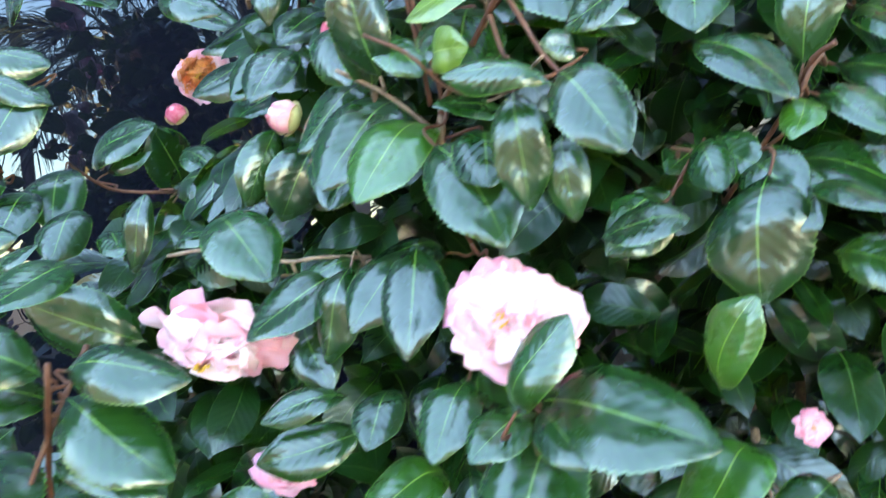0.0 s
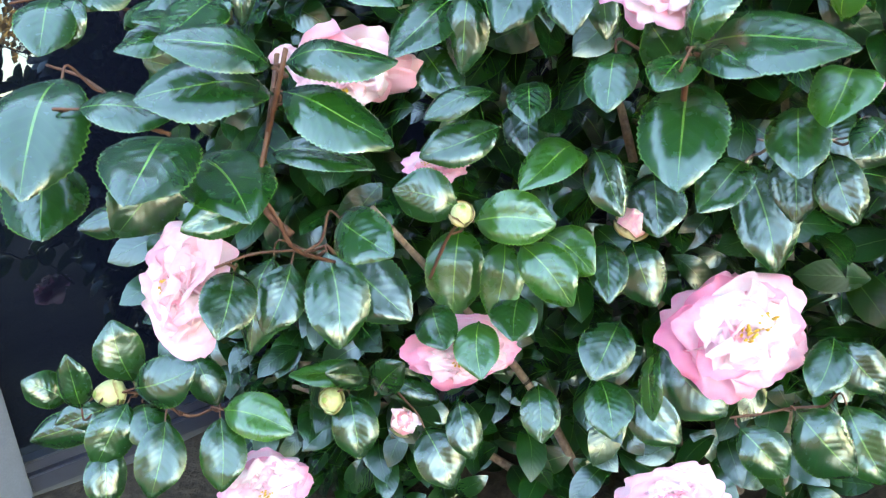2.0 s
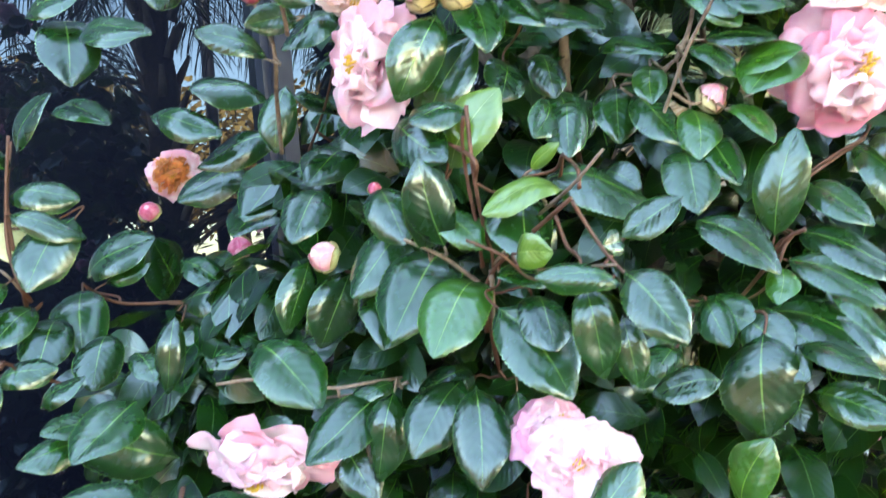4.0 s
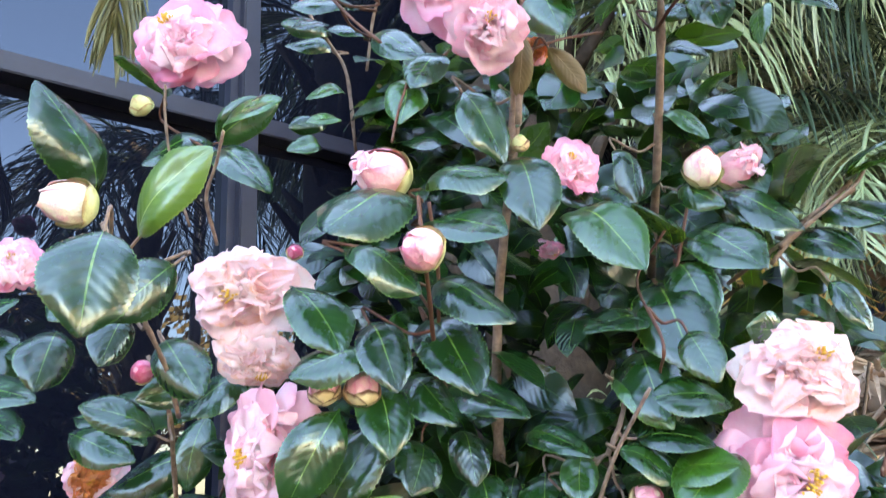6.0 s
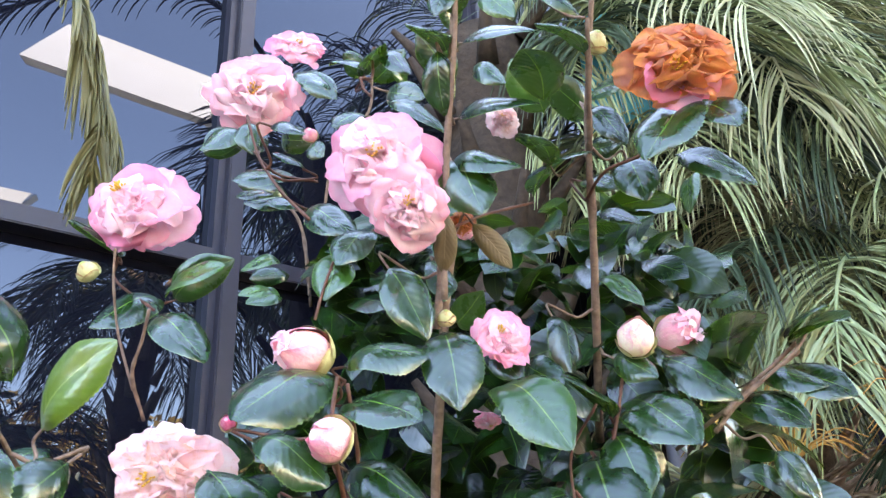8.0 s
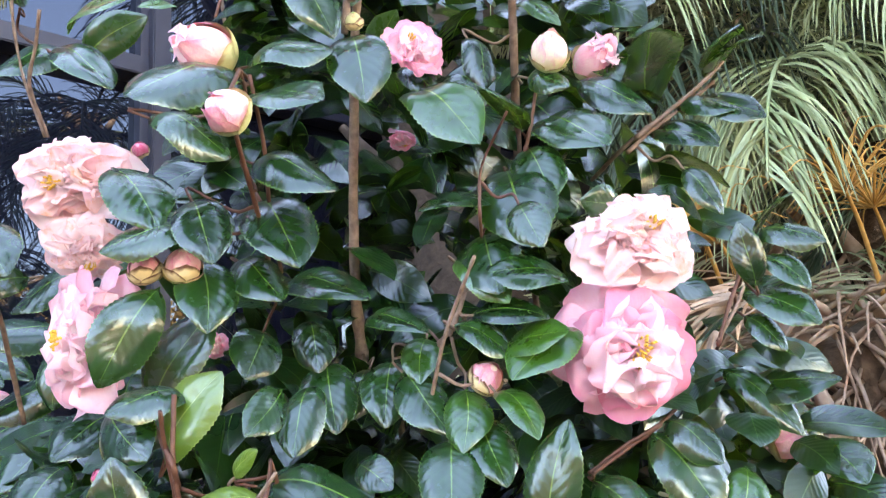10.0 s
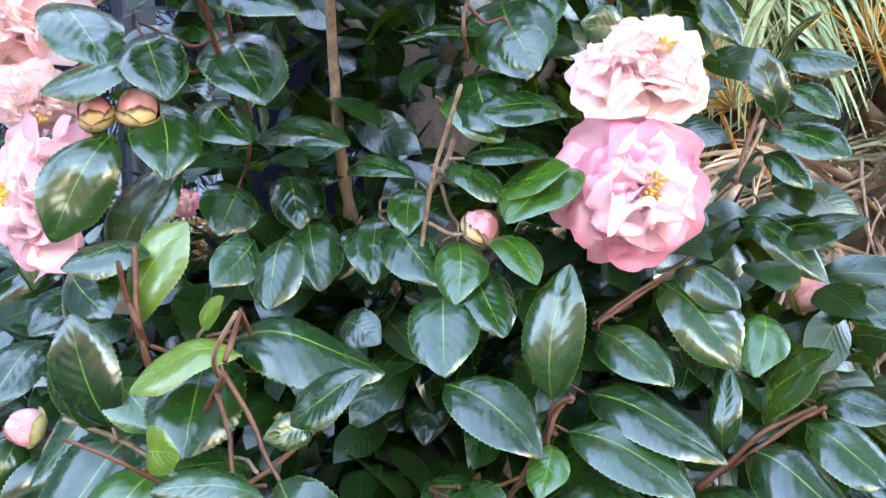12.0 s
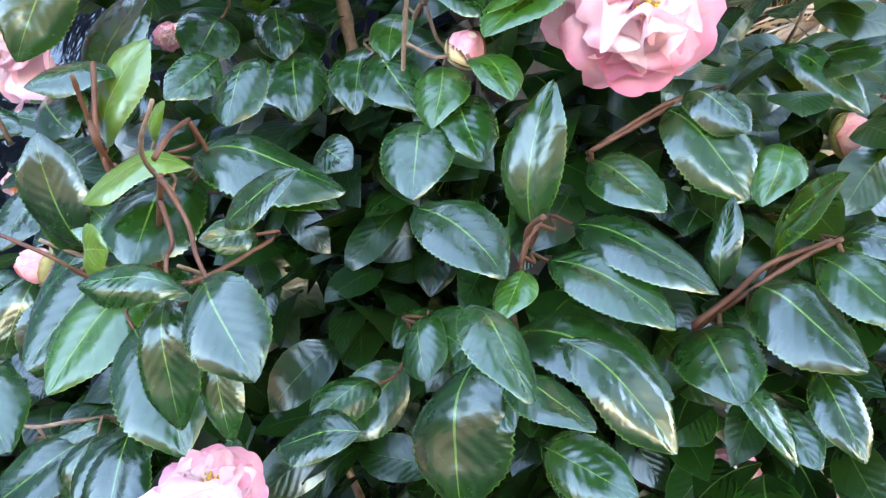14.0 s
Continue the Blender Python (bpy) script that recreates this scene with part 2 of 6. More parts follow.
def box_into(bm, lo, hi, m=None):
    made = bmesh.ops.create_cube(bm, size=1.0)["verts"]
    size = [b - a for a, b in zip(lo, hi)]
    mid = [(a + b) / 2 for a, b in zip(lo, hi)]
    for v in made:
        v.co = Vector([c * s + o for c, s, o in zip(v.co, size, mid)])
        if m is not None:
            v.co = m @ v.co
    return made


def tube_into(bm, points, radii, sides=7, wobble=0.0, rng=None):
    """A tapered tube along a line of points, closed at both ends."""
    pts = [Vector(p) for p in points]
    rings = []
    for i, p in enumerate(pts):
        d = (pts[min(i + 1, len(pts) - 1)] - pts[max(i - 1, 0)]).normalized()
        a = d.cross(Vector((0.31, 0.82, 0.48))).normalized()
        b = d.cross(a)
        ring = []
        for k in range(sides):
            ang = 2 * math.pi * k / sides
            r = radii[i] * (1 + (rng.uniform(-wobble, wobble) if rng else 0))
            ring.append(bm.verts.new(p + r * (math.cos(ang) * a + math.sin(ang) * b)))
        rings.append(ring)
    for r0, r1 in zip(rings, rings[1:]):
        for k in range(sides):
            bm.faces.new((r0[k], r0[(k + 1) % sides], r1[(k + 1) % sides], r1[k]))
    bm.faces.new(rings[0][::-1])
    bm.faces.new(rings[-1])


def smooth_line(points, steps=5):
    """Catmull-Rom through the points."""
    p = [Vector(q) for q in points]
    p = [2 * p[0] - p[1]] + p + [2 * p[-1] - p[-2]]
    out = []
    for i in range(1, len(p) - 2):
        for s in range(steps):
            t = s / steps
            out.append(0.5 * (2 * p[i] + (p[i + 1] - p[i - 1]) * t + (2 * p[i - 1] - 5 * p[i] + 4 * p[i + 1] - p[i + 2]) * t * t
                              + (3 * p[i] - p[i - 1] - 3 * p[i + 1] + p[i + 2]) * t ** 3))
    return out + [p[-2]]


def leaf_half_width(s):
    """Half the width of a leaf of length one, s from its base to its tip."""
    if s < 0.04:
        return 0.012
    u = (s - 0.04) / 0.96
    return 0.006 + 0.245 * max(0.0, 4 * u * (1 - u)) ** 0.64 * (1 - 0.42 * max(0.0, (u - 0.72) / 0.28) ** 1.3)


def leaf_bm(bm, rng, m, steps, cols, arch, fold, twist, teeth, uv, belly=0.3):
    """One leaf blade in bm: base at the origin of m, tip at y = 1, upper side to z."""
    rows = []
    side_bend = rng.uniform(-0.05, 0.05)
    wave, ph = rng.uniform(0.004, 0.018), rng.uniform(0, 6.28)
    for i in range(steps + 1):
        s = i / steps
        w = leaf_half_width(s) if i < steps else 0.0015
        if teeth and 2 < i < steps:
            w *= 1.0 + (0.034 if i % 2 else -0.018)
        z0 = arch * math.sin(math.pi * s ** 0.9) + 0.35 * arch * math.sin(2 * math.pi * s) - 0.06 * (max(0.0, s - 0.72) / 0.28) ** 2
        x0 = side_bend * math.sin(math.pi * s)
        ang = twist * (s - 0.4)
        row = []
        for j in range(cols + 1):
            c = 2 * j / cols - 1
            x = c * w
            z = w * (fold * (c * c + 0.02) ** 0.5 - belly * c * c - 0.16 * c ** 6)
            z += wave * math.sin(9 * s + ph + 1.5 * c) * abs(c) ** 2
            xr = x * math.cos(ang) - z * math.sin(ang)
            zr = x * math.sin(ang) + z * math.cos(ang)
            row.append((bm.verts.new(m @ Vector((x0 + xr, s, z0 + zr))), (s, 0.5 + 0.5 * c)))
        rows.append(row)
    for r0, r1 in zip(rows, rows[1:]):
        for j in range(cols):
            quad = (r0[j], r0[j + 1], r1[j + 1], r1[j])
            face = bm.faces.new([q[0] for q in quad])
            face.smooth = True
            for loop, q in zip(face.loops, quad):
                loop[uv].uv = q[1]


def leaf_meshes(material, count, seed):
    rng = random.Random(seed)
    made = []
    for n in range(count):
        bm = bmesh.new()
        uv = bm.loops.layers.uv.new("UVMap")
        leaf_bm(bm, rng, Matrix.Identity(4), 44, 8, rng.uniform(0.04, 0.15), rng.uniform(0.20, 0.55), rng.uniform(-0.6, 0.6), True, uv, rng.uniform(0.25, 0.55))
        made.append(mesh_of("leaf", bm, material))
    return made


LEAF_MESHES = {"d": leaf_meshes(LEAF, 9, 11), "m": leaf_meshes(LEAF_MID, 5, 12), "y": leaf_meshes(LEAF_YOUNG, 4, 13), "b": leaf_meshes(LEAF_DRY, 2, 14), "c": leaf_meshes(LEAF_CREAM, 1, 15), "r": leaf_meshes(LEAF_RED, 1, 16)}
leaf_rng = random.Random(5)


def leaf_matrix(base, tip, roll, wide):
    """Base and tip in metres; roll turns the blade about its midrib from lying as flat as it can."""
    base, tip = Vector(base), Vector(tip)
    y = tip - base
    length = y.length
    y.normalize()
    up = Vector((0.0, -0.45, 1.0))
    z = (up - up.dot(y) * y).normalized()
    x = y.cross(z)
    m = Matrix((x, y, z)).transposed().to_4x4()
    m = Matrix.Translation(base) @ m @ Matrix.Rotation(radians(roll), 4, "Y")
    return m @ Matrix.Diagonal((length * wide, length, length, 1.0))


def leaf(parent, kind, base, tip, roll, wide=1.0):
    ob = new("leaf", leaf_rng.choice(LEAF_MESHES[kind]))
    ob.parent = parent
    ob.matrix_basis = leaf_matrix(base, tip, roll, wide)
    if kind in "ybcr":
        tagged(ob, {"y": "pale yellow-green young leaf", "b": "dry brown leaf", "c": "bleached cream leaf", "r": "reddish young leaf"}[kind])
    return ob


def petal_mesh(rng, material, width, cup, ruffle, curl, notch, crumple=0.0):
    """A petal of length one from the origin along y, hollow to z, with a round wavy rim."""
    bm = bmesh.new()
    uv = bm.loops.layers.uv.new("UVMap")
    n = 14
    off = Vector((rng.uniform(0, 50), rng.uniform(0, 50), 0))
    waves, ph = rng.uniform(2.6, 4.6), rng.uniform(0, 6.28)
    lean = rng.uniform(-0.12, 0.12)
    rows = []
    for i in range(n + 1):
        s = i / n
        w = width * math.sin(math.pi * (0.10 + 0.56 * s ** 0.8))
        row = []
        for j in range(n + 1):
            c = 2 * j / n - 1
            yy = s * (1 - 0.34 * abs(c) ** 2.6 * s - notch * math.exp(-((c - lean) / 0.16) ** 2) * s ** 8)
            z = cup * (0.9 * c * c * w + 0.5 * math.sin(1.7 * s)) - curl * max(0.0, s - 0.5) ** 2 * 2.4
            z += ruffle * s ** 2.2 * (0.55 * math.sin(c * waves + ph) + 0.9 * noise.noise(off + Vector((c * 1.3, s * 1.4, 0))))
            z += crumple * s * noise.noise(off + Vector((c * 3.4, s * 2.6, 9)))
            x = c * w * (1 + 0.10 * noise.noise(off + Vector((s * 2, c, 4)))) + lean * s * s
            yy += 0.05 * s ** 4 * noise.noise(off + Vector((c * 4, 7, s)))
            row.append((bm.verts.new((x, yy, z)), (s, 0.5 + 0.5 * c)))
        rows.append(row)
    for r0, r1 in zip(rows, rows[1:]):
        for j in range(n):
            quad = (r0[j], r0[j + 1], r1[j + 1], r1[j])
            face = bm.faces.new([q[0] for q in quad])
            for loop, q in zip(face.loops, quad):
                loop[uv].uv = q[1]
    return mesh_of("petal", bm, material)


prng = random.Random(21)
PETAL_SETS = {}
for kind_name, petal_mat, heart_mat in (("pink", PETAL, PETAL_HEART), ("pale", PETAL_PALE, PETAL_HEART), ("faded", PETAL_FADED, PETAL_FADED), ("brown", PETAL_BROWN, PETAL_BROWN)):
    crumple = {"pink": 0.0, "pale": 0.0, "faded": 0.12, "brown": 0.55}[kind_name]
    PETAL_SETS[kind_name] = (
        [petal_mesh(prng, petal_mat, prng.uniform(0.52, 0.68), prng.uniform(0.10, 0.30), 0.20, prng.uniform(0.0, 0.45), prng.uniform(0, 0.14), 0.03 + 0.6 * crumple) for _ in range(9)],
        [petal_mesh(prng, heart_mat, prng.uniform(0.42, 0.66), prng.uniform(0.15, 0.45), 0.46, prng.uniform(0.1, 0.8), prng.uniform(0.05, 0.32), 0.12 + 1.5 * crumple) for _ in range(12)],
    )
PETAL_SETS["aged"] = (PETAL_SETS["pale"][0], PETAL_SETS["brown"][1])
bm = bmesh.new()
srng = random.Random(3)
for k in range(16):
    a, t = srng.uniform(0, 6.28), srng.uniform(0.05, 0.4)
    d = Vector((math.cos(a) * math.sin(t), math.sin(a) * math.sin(t), math.cos(t)))
    tube_into(bm, [d * 0.02, d * 0.7 + Vector((0, 0, 0.05)), d], [0.03, 0.025, 0.02], 4)
    tube_into(bm, [d * 0.97, d * 1.12], [0.06, 0.05], 5)
STAMEN_MESH = mesh_of("stamen_tuft", bm, STAMEN)


def towards(direction, spin=0.0):
    """A turn that takes z to the direction."""
    return Vector(direction).to_track_quat("Z", "Y").to_matrix().to_4x4() @ Matrix.Rotation(radians(spin), 4, "Z")


def flower(parent, at, facing, size, kind="pink", seed=0, label="", full=1.0, flat=1.0, stretch=(1.0, 1.0), spin=0.0):
    """A peony-form camellia: rings of broad petals round a dome of wavy ones. at: its heart; size: metres across."""
    rng = random.Random(seed)
    ob = new("flower", None)
    ob.empty_display_size = 0.02
    ob.parent = parent
    ob.matrix_basis = Matrix.Translation(at) @ towards(facing, spin) @ Matrix.Diagonal((size * stretch[0], size * stretch[1], size, 1.0))
    tagged(ob, label)
    outer, inner = PETAL_SETS[kind]
    rings = [(7, 84, 0.50, outer, -0.09), (6, 70, 0.45, outer, -0.06), (8, 58, 0.39, inner, -0.03), (9, 46, 0.37, inner, -0.01), (int(9 * full), 32, 0.34, inner, 0.01), (int(8 * full), 16, 0.30, inner, 0.02), (int(5 * full), 8, 0.24, inner, 0.05)]
    for ring, (count, tilt, length, meshes, lift) in enumerate(rings):
        start = rng.uniform(0, 360)
        for k in range(count):
            turn = start + 360 * k / count + rng.uniform(-14, 14)
            shape = rng.choice(meshes)
            outward = ob.matrix_basis.to_3x3() @ Vector((-math.sin(radians(turn)), math.cos(radians(turn)), 0))
            if kind == "brown" and ring < 2 and outward.normalized().z < -0.55:
                shape = rng.choice(PETAL_SETS["pink"][0])
            p = new("petal", shape)
            p.parent = ob
            tl = tilt * flat + rng.uniform(-14, 14)
            sc = length * (rng.uniform(0.86, 1.10) if ring < 2 else rng.uniform(0.72, 1.15))
            p.matrix_basis = (Matrix.Rotation(radians(turn), 4, "Z") @ Matrix.Translation((0, 0.012 * (6 - ring), lift)) @ Matrix.Rotation(radians(90 - tl), 4, "X")
                              @ Matrix.Rotation(radians(rng.uniform(-22, 22) * (1.0 if ring < 2 else 1.7)), 4, "Y") @ Matrix.Diagonal((sc, sc, sc, 1.0)))
    for k in range(2 if "stamens" in label else 1):
        st = new("stamen_tuft", STAMEN_MESH)
        st.parent = ob
        st.matrix_basis = Matrix.Translation((rng.uniform(-0.11, 0.11), rng.uniform(-0.11, 0.11), 0.06)) @ Matrix.Rotation(rng.uniform(-0.5, 0.5), 4, "X") @ Matrix.Diagonal((0.20, 0.20, 0.25, 1.0))
        tagged(st, "yellow stamens")
    return ob


def egg_radius(s):
    """Radius of a bud of length and width one at height s."""
    return 0.5 * math.sin(math.pi * min(1.0, 0.05 + 0.90 * s ** 0.82)) ** 0.72


def bud_core_mesh(material):
    bm = bmesh.new()
    uv = bm.loops.layers.uv.new("UVMap")
    rings, sides = 10, 16
    rows = [[bm.verts.new((0.9 * egg_radius(i / rings) * math.cos(a), 0.9 * egg_radius(i / rings) * math.sin(a), 0.02 + 0.93 * i / rings))
             for a in [2 * math.pi * k / sides for k in range(sides)]] for i in range(rings + 1)]
    for i, (r0, r1) in enumerate(zip(rows, rows[1:])):
        for k in range(sides):
            for loop in bm.faces.new((r0[k], r0[(k + 1) % sides], r1[(k + 1) % sides], r1[k])).loops:
                loop[uv].uv = (loop.vert.co.z, k / sides)
    bm.faces.new(rows[0][::-1])
    bm.faces.new(rows[-1])
    return mesh_of("core", bm, material)


def wrap_mesh(name, material, seed, reach, half, swell, flare, wavy):
    """A petal or scale wrapped round a bud: reach, how far up; half, its half width in radians; flare, how its rim stands off."""
    rng = random.Random(seed)
    off = Vector((rng.uniform(0, 40), rng.uniform(0, 40), 0))
    bm = bmesh.new()
    uv = bm.loops.layers.uv.new("UVMap")
    n, rows = 10, []
    for i in range(n + 1):
        s = i / n
        row = []
        for j in range(n + 1):
            c = 2 * j / n - 1
            rim = 1 - 0.34 * abs(c) ** 2.6 + wavy * 0.5 * noise.noise(off + Vector((c * 2.6, 0, 0)))
            h = reach * s * rim
            ang = c * half * (0.80 + 0.2 * s) + wavy * 0.25 * s
            r = egg_radius(min(h, 0.965)) * swell + flare * max(0.0, s - 0.45) ** 2 + 0.012 * abs(c) ** 4
            r += wavy * s ** 2 * 0.28 * noise.noise(off + Vector((c * 2.2, s * 1.5, 5)))
            row.append((bm.verts.new((r * math.sin(ang), r * math.cos(ang), h)), (s, 0.5 + 0.5 * c)))
        rows.append(row)
    for r0, r1 in zip(rows, rows[1:]):
        for j in range(n):
            quad = (r0[j], r1[j], r1[j + 1], r0[j + 1])
            face = bm.faces.new([q[0] for q in quad])
            for loop, q in zip(face.loops, quad):
                loop[uv].uv = q[1]
    return mesh_of(name, bm, material)


BUD_CORE = {"pink": bud_core_mesh(PETAL_BUD), "pale": bud_core_mesh(PETAL_BUD_PALE), "red": bud_core_mesh(PETAL_BUD_RED), "closed": bud_core_mesh(SCALE_GREEN)}
SCALES = {k: [wrap_mesh("scale", m, 30 + i, h, 0.85, w, 0.05, 0.12) for i, (h, w) in enumerate(((0.30, 1.16), (0.44, 1.12), (0.58, 1.08), (0.74, 1.05)))]
          for k, m in (("green", SCALE_GREEN), ("dry", SCALE_TAN))}
WRAPS = {k: [wrap_mesh("petal", m, 50 + i, h, w, 0.93 + 0.012 * i, f, 0.20) for i, (h, w, f) in enumerate(((1.02, 1.0, 0.02), (0.99, 0.95, 0.04), (0.95, 0.9, 0.05), (0.90, 0.85, 0.06), (0.84, 0.8, 0.07)))]
         for k, m in (("pink", PETAL_BUD), ("pale", PETAL_BUD_PALE), ("red", PETAL_BUD_RED))}


def bud(parent, at, facing, length, kind="pink", scales="green", cover=5, seed=0, label="", wide=1.0, burst=0):
    """A flower bud, its base at the given place. cover: how many scales still hug it; burst: ruffled petals at an opening tip."""
    rng = random.Random(seed + 100)
    ob = new("bud", None)
    ob.empty_display_size = 0.01
    ob.parent = parent
    ob.matrix_basis = Matrix.Translation(at) @ towards(facing, rng.uniform(0, 360)) @ Matrix.Diagonal((length * wide, length * wide, length, 1.0))
    tagged(ob, label)
    core = new("core", BUD_CORE[kind])
    core.parent = ob
    if kind != "closed":
        for k, shape in enumerate(WRAPS[kind]):
            p = new("petal", shape)
            p.parent = ob
            p.matrix_basis = Matrix.Rotation(radians(137 * k + rng.uniform(-20, 20)), 4, "Z") @ Matrix.Rotation(radians(rng.uniform(-4, 4)), 4, "X")
        for k in range(burst):
            p = new("petal", rng.choice(PETAL_SETS["pink"][1]))
            p.parent = ob
            sc = rng.uniform(0.42, 0.6)
            p.matrix_basis = (Matrix.Translation((0, 0, 0.52)) @ Matrix.Rotation(radians(360 * k / burst + rng.uniform(-25, 25)), 4, "Z") @ Matrix.Translation((0, 0.12, 0))
                              @ Matrix.Rotation(radians(90 - rng.uniform(5, 42)), 4, "X") @ Matrix.Rotation(radians(rng.uniform(-20, 20)), 4, "Y") @ Matrix.Diagonal((sc, sc, sc, 1.0)))
    for k in range(cover):
        level = k * 4 // cover if kind == "closed" or scales == "dry" else k * 3 // cover
        s = new("scale", SCALES[scales][level])
        s.parent = ob
        s.matrix_basis = Matrix.Rotation(radians(137 * k + rng.uniform(-14, 14)), 4, "Z") @ Matrix.Diagonal((1.0, 1.0, rng.uniform(0.9, 1.1), 1.0))
    return ob


def branch(parent, points, r0, r1, material=None, label="", sides=8):
    line = smooth_line(points, 6)
    rng = random.Random(len(line) + int(1000 * abs(points[0][0])))
    bm = bmesh.new()
    n = len(line)
    tube_into(bm, line, [(r0 + (r1 - r0) * i / (n - 1)) * (1.25 if rng.random() < 0.12 else 1.0) for i in range(n)], sides, 0.10, rng)
    return part("branch", bm, material or BARK, parent, label)




def sprout(stem, rows):
    """Leaves on a branch: kind, base, tip, roll, width; thin twigs run from their bases to the branch."""
    bm = bmesh.new()
    bm.from_mesh(stem.data)
    near = [v.co.copy() for v in bm.verts]
    for kind, base, tip, roll, wide in rows:
        leaf(stem, kind, base, tip, roll, wide)
        a = Vector(base)
        c = min(near, key=lambda p: (p - a).length_squared)
        if 0.006 < (c - a).length < 0.055:
            back = (a - Vector(tip)).normalized() * min(0.014, 0.4 * (c - a).length)
            line = smooth_line([a - back * 0.3, a + back, a.lerp(c, 0.6) + Vector((0, 0.006, -0.004)), c], 4)
            tube_into(bm, line, [0.0009 + 0.0005 * i / len(line) for i in range(len(line))], 5)
    bm.to_mesh(stem.data)
    bm.free()
    for poly in stem.data.polygons:
        poly.use_smooth = True


# ---- the ground and the window wall ----
bm = bmesh.new()
bmesh.ops.create_grid(bm, x_segments=150, y_segments=150, size=1.0)
for v in bm.verts:
    x, y = v.co.x, v.co.y
    v.co.x, v.co.y = 0.5 + 30 * x * abs(x) ** 1.6, 1.5 + 30 * y * abs(y) ** 1.6
    near = max(0.0, 1 - math.hypot(v.co.x - 0.5, v.co.y - 1.5) / 5)
    v.co.z = 0.05 * near * noise.noise(v.co * 2.5) + 0.03 * near * noise.noise(v.co * 9)
tagged(new("ground", mesh_of("ground", bm, MULCH)), "dry brown mulch and leaf litter under the shrubs", "ground", kind="structure")

# a pale path beyond the bed
bm = bmesh.new()
box_into(bm, (3.6, -14.0, -0.04), (16.0, 5.2, 0.035))
tagged(new("pavement", mesh_of("pavement", bm, PAVING, False)), "pale sunlit concrete path beyond the garden bed", "pavement", kind="structure")

# the wall stands beside the shrub; its own x runs along the wall, away from the eye
WALL_AT, WALL_TURN = Vector((-0.3961, 1.1621, 0.0)), 48.14
WALL = Matrix.Translation(WALL_AT) @ Matrix.Rotation(radians(WALL_TURN), 4, "Z")
BAR_LOW, BAR_TOP = 2.041, 2.091


def wall_box(bm, lo, hi):
    return box_into(bm, lo, hi, WALL)


wall = new("wall_west", None)
tagged(wall, "glazed building wall with dark painted metal framing", "wall", kind="structure")
bm = bmesh.new()
wall_box(bm, (-7.0, 0.03, 4.20), (9.0, 0.30, 5.9))
part("wall_head", bm, WALL_PAINT, wall, smooth=False)
bm = bmesh.new()
wall_box(bm, (-7.0, 0.012, -0.05), (9.0, 0.30, 0.022))
part("wall_foot", bm, WALL_PAINT, wall, smooth=False)
# room behind the glass; its lack of light is painted as near-black surfaces
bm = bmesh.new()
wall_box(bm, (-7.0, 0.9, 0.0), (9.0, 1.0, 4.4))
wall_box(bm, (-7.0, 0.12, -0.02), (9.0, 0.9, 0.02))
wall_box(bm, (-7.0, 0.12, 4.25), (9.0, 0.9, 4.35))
part("dark_room", bm, ROOM_UNLIT, wall, smooth=False)
window = tagged(new("window_1", None), "tall dark window reflecting palms and blue sky", "window", kind="structure")
# left and right edge of each upright; the near one is broad, its pallor painted-in skylight
posts = [(-5.10, -5.05), (-4.10, -4.05), (-3.10, -3.05), (-2.12, -2.07), (-1.090, -0.974), (-0.046, 0.003), (0.972, 1.021), (1.990, 2.039), (3.008, 3.057), (4.026, 4.075), (5.044, 5.093)]
for i, (x0, x1) in enumerate(posts):
    pale = i == 4
    bm = bmesh.new()
    wall_box(bm, (x0, -0.018 if pale else 0.0, 0.02), (x1, 0.10, 4.20))
    bmesh.ops.bevel(bm, geom=bm.edges[:], offset=0.004, segments=2, affect="EDGES")
    part("mullion", bm, POST_PAINT if pale else FRAME_PAINT, window, "grey metal post, coloured paler for the skylight on it" if pale else "dark blue-grey metal mullion", False)
    bm = bmesh.new()
    wall_box(bm, (x0 - 0.022, 0.030, 0.02), (x0 - 0.0005, 0.095, 4.20))
    part("glazing_bead", bm, FRAME_PAINT, window, "", False)
for (_, x0), (x1, _) in zip(posts, posts[1:]):
    x1 -= 0.0225
    for low, top, proud in ((0.022, 0.060, 0.004), (0.061, 0.086, 0.022), (BAR_LOW, BAR_TOP, 0.002), (4.14, 4.19, 0.002)):
        bm = bmesh.new()
        wall_box(bm, (x0 + 0.0005, proud, low), (x1 - 0.0005, 0.09, top))
        bmesh.ops.bevel(bm, geom=bm.edges[:], offset=0.003, segments=2, affect="EDGES")
        part("transom", bm, FRAME_PAINT, window, "", False)
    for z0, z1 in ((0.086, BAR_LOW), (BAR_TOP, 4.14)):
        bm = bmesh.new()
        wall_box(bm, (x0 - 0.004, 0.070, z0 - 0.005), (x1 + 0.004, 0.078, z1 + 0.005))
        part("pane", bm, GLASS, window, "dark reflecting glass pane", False)


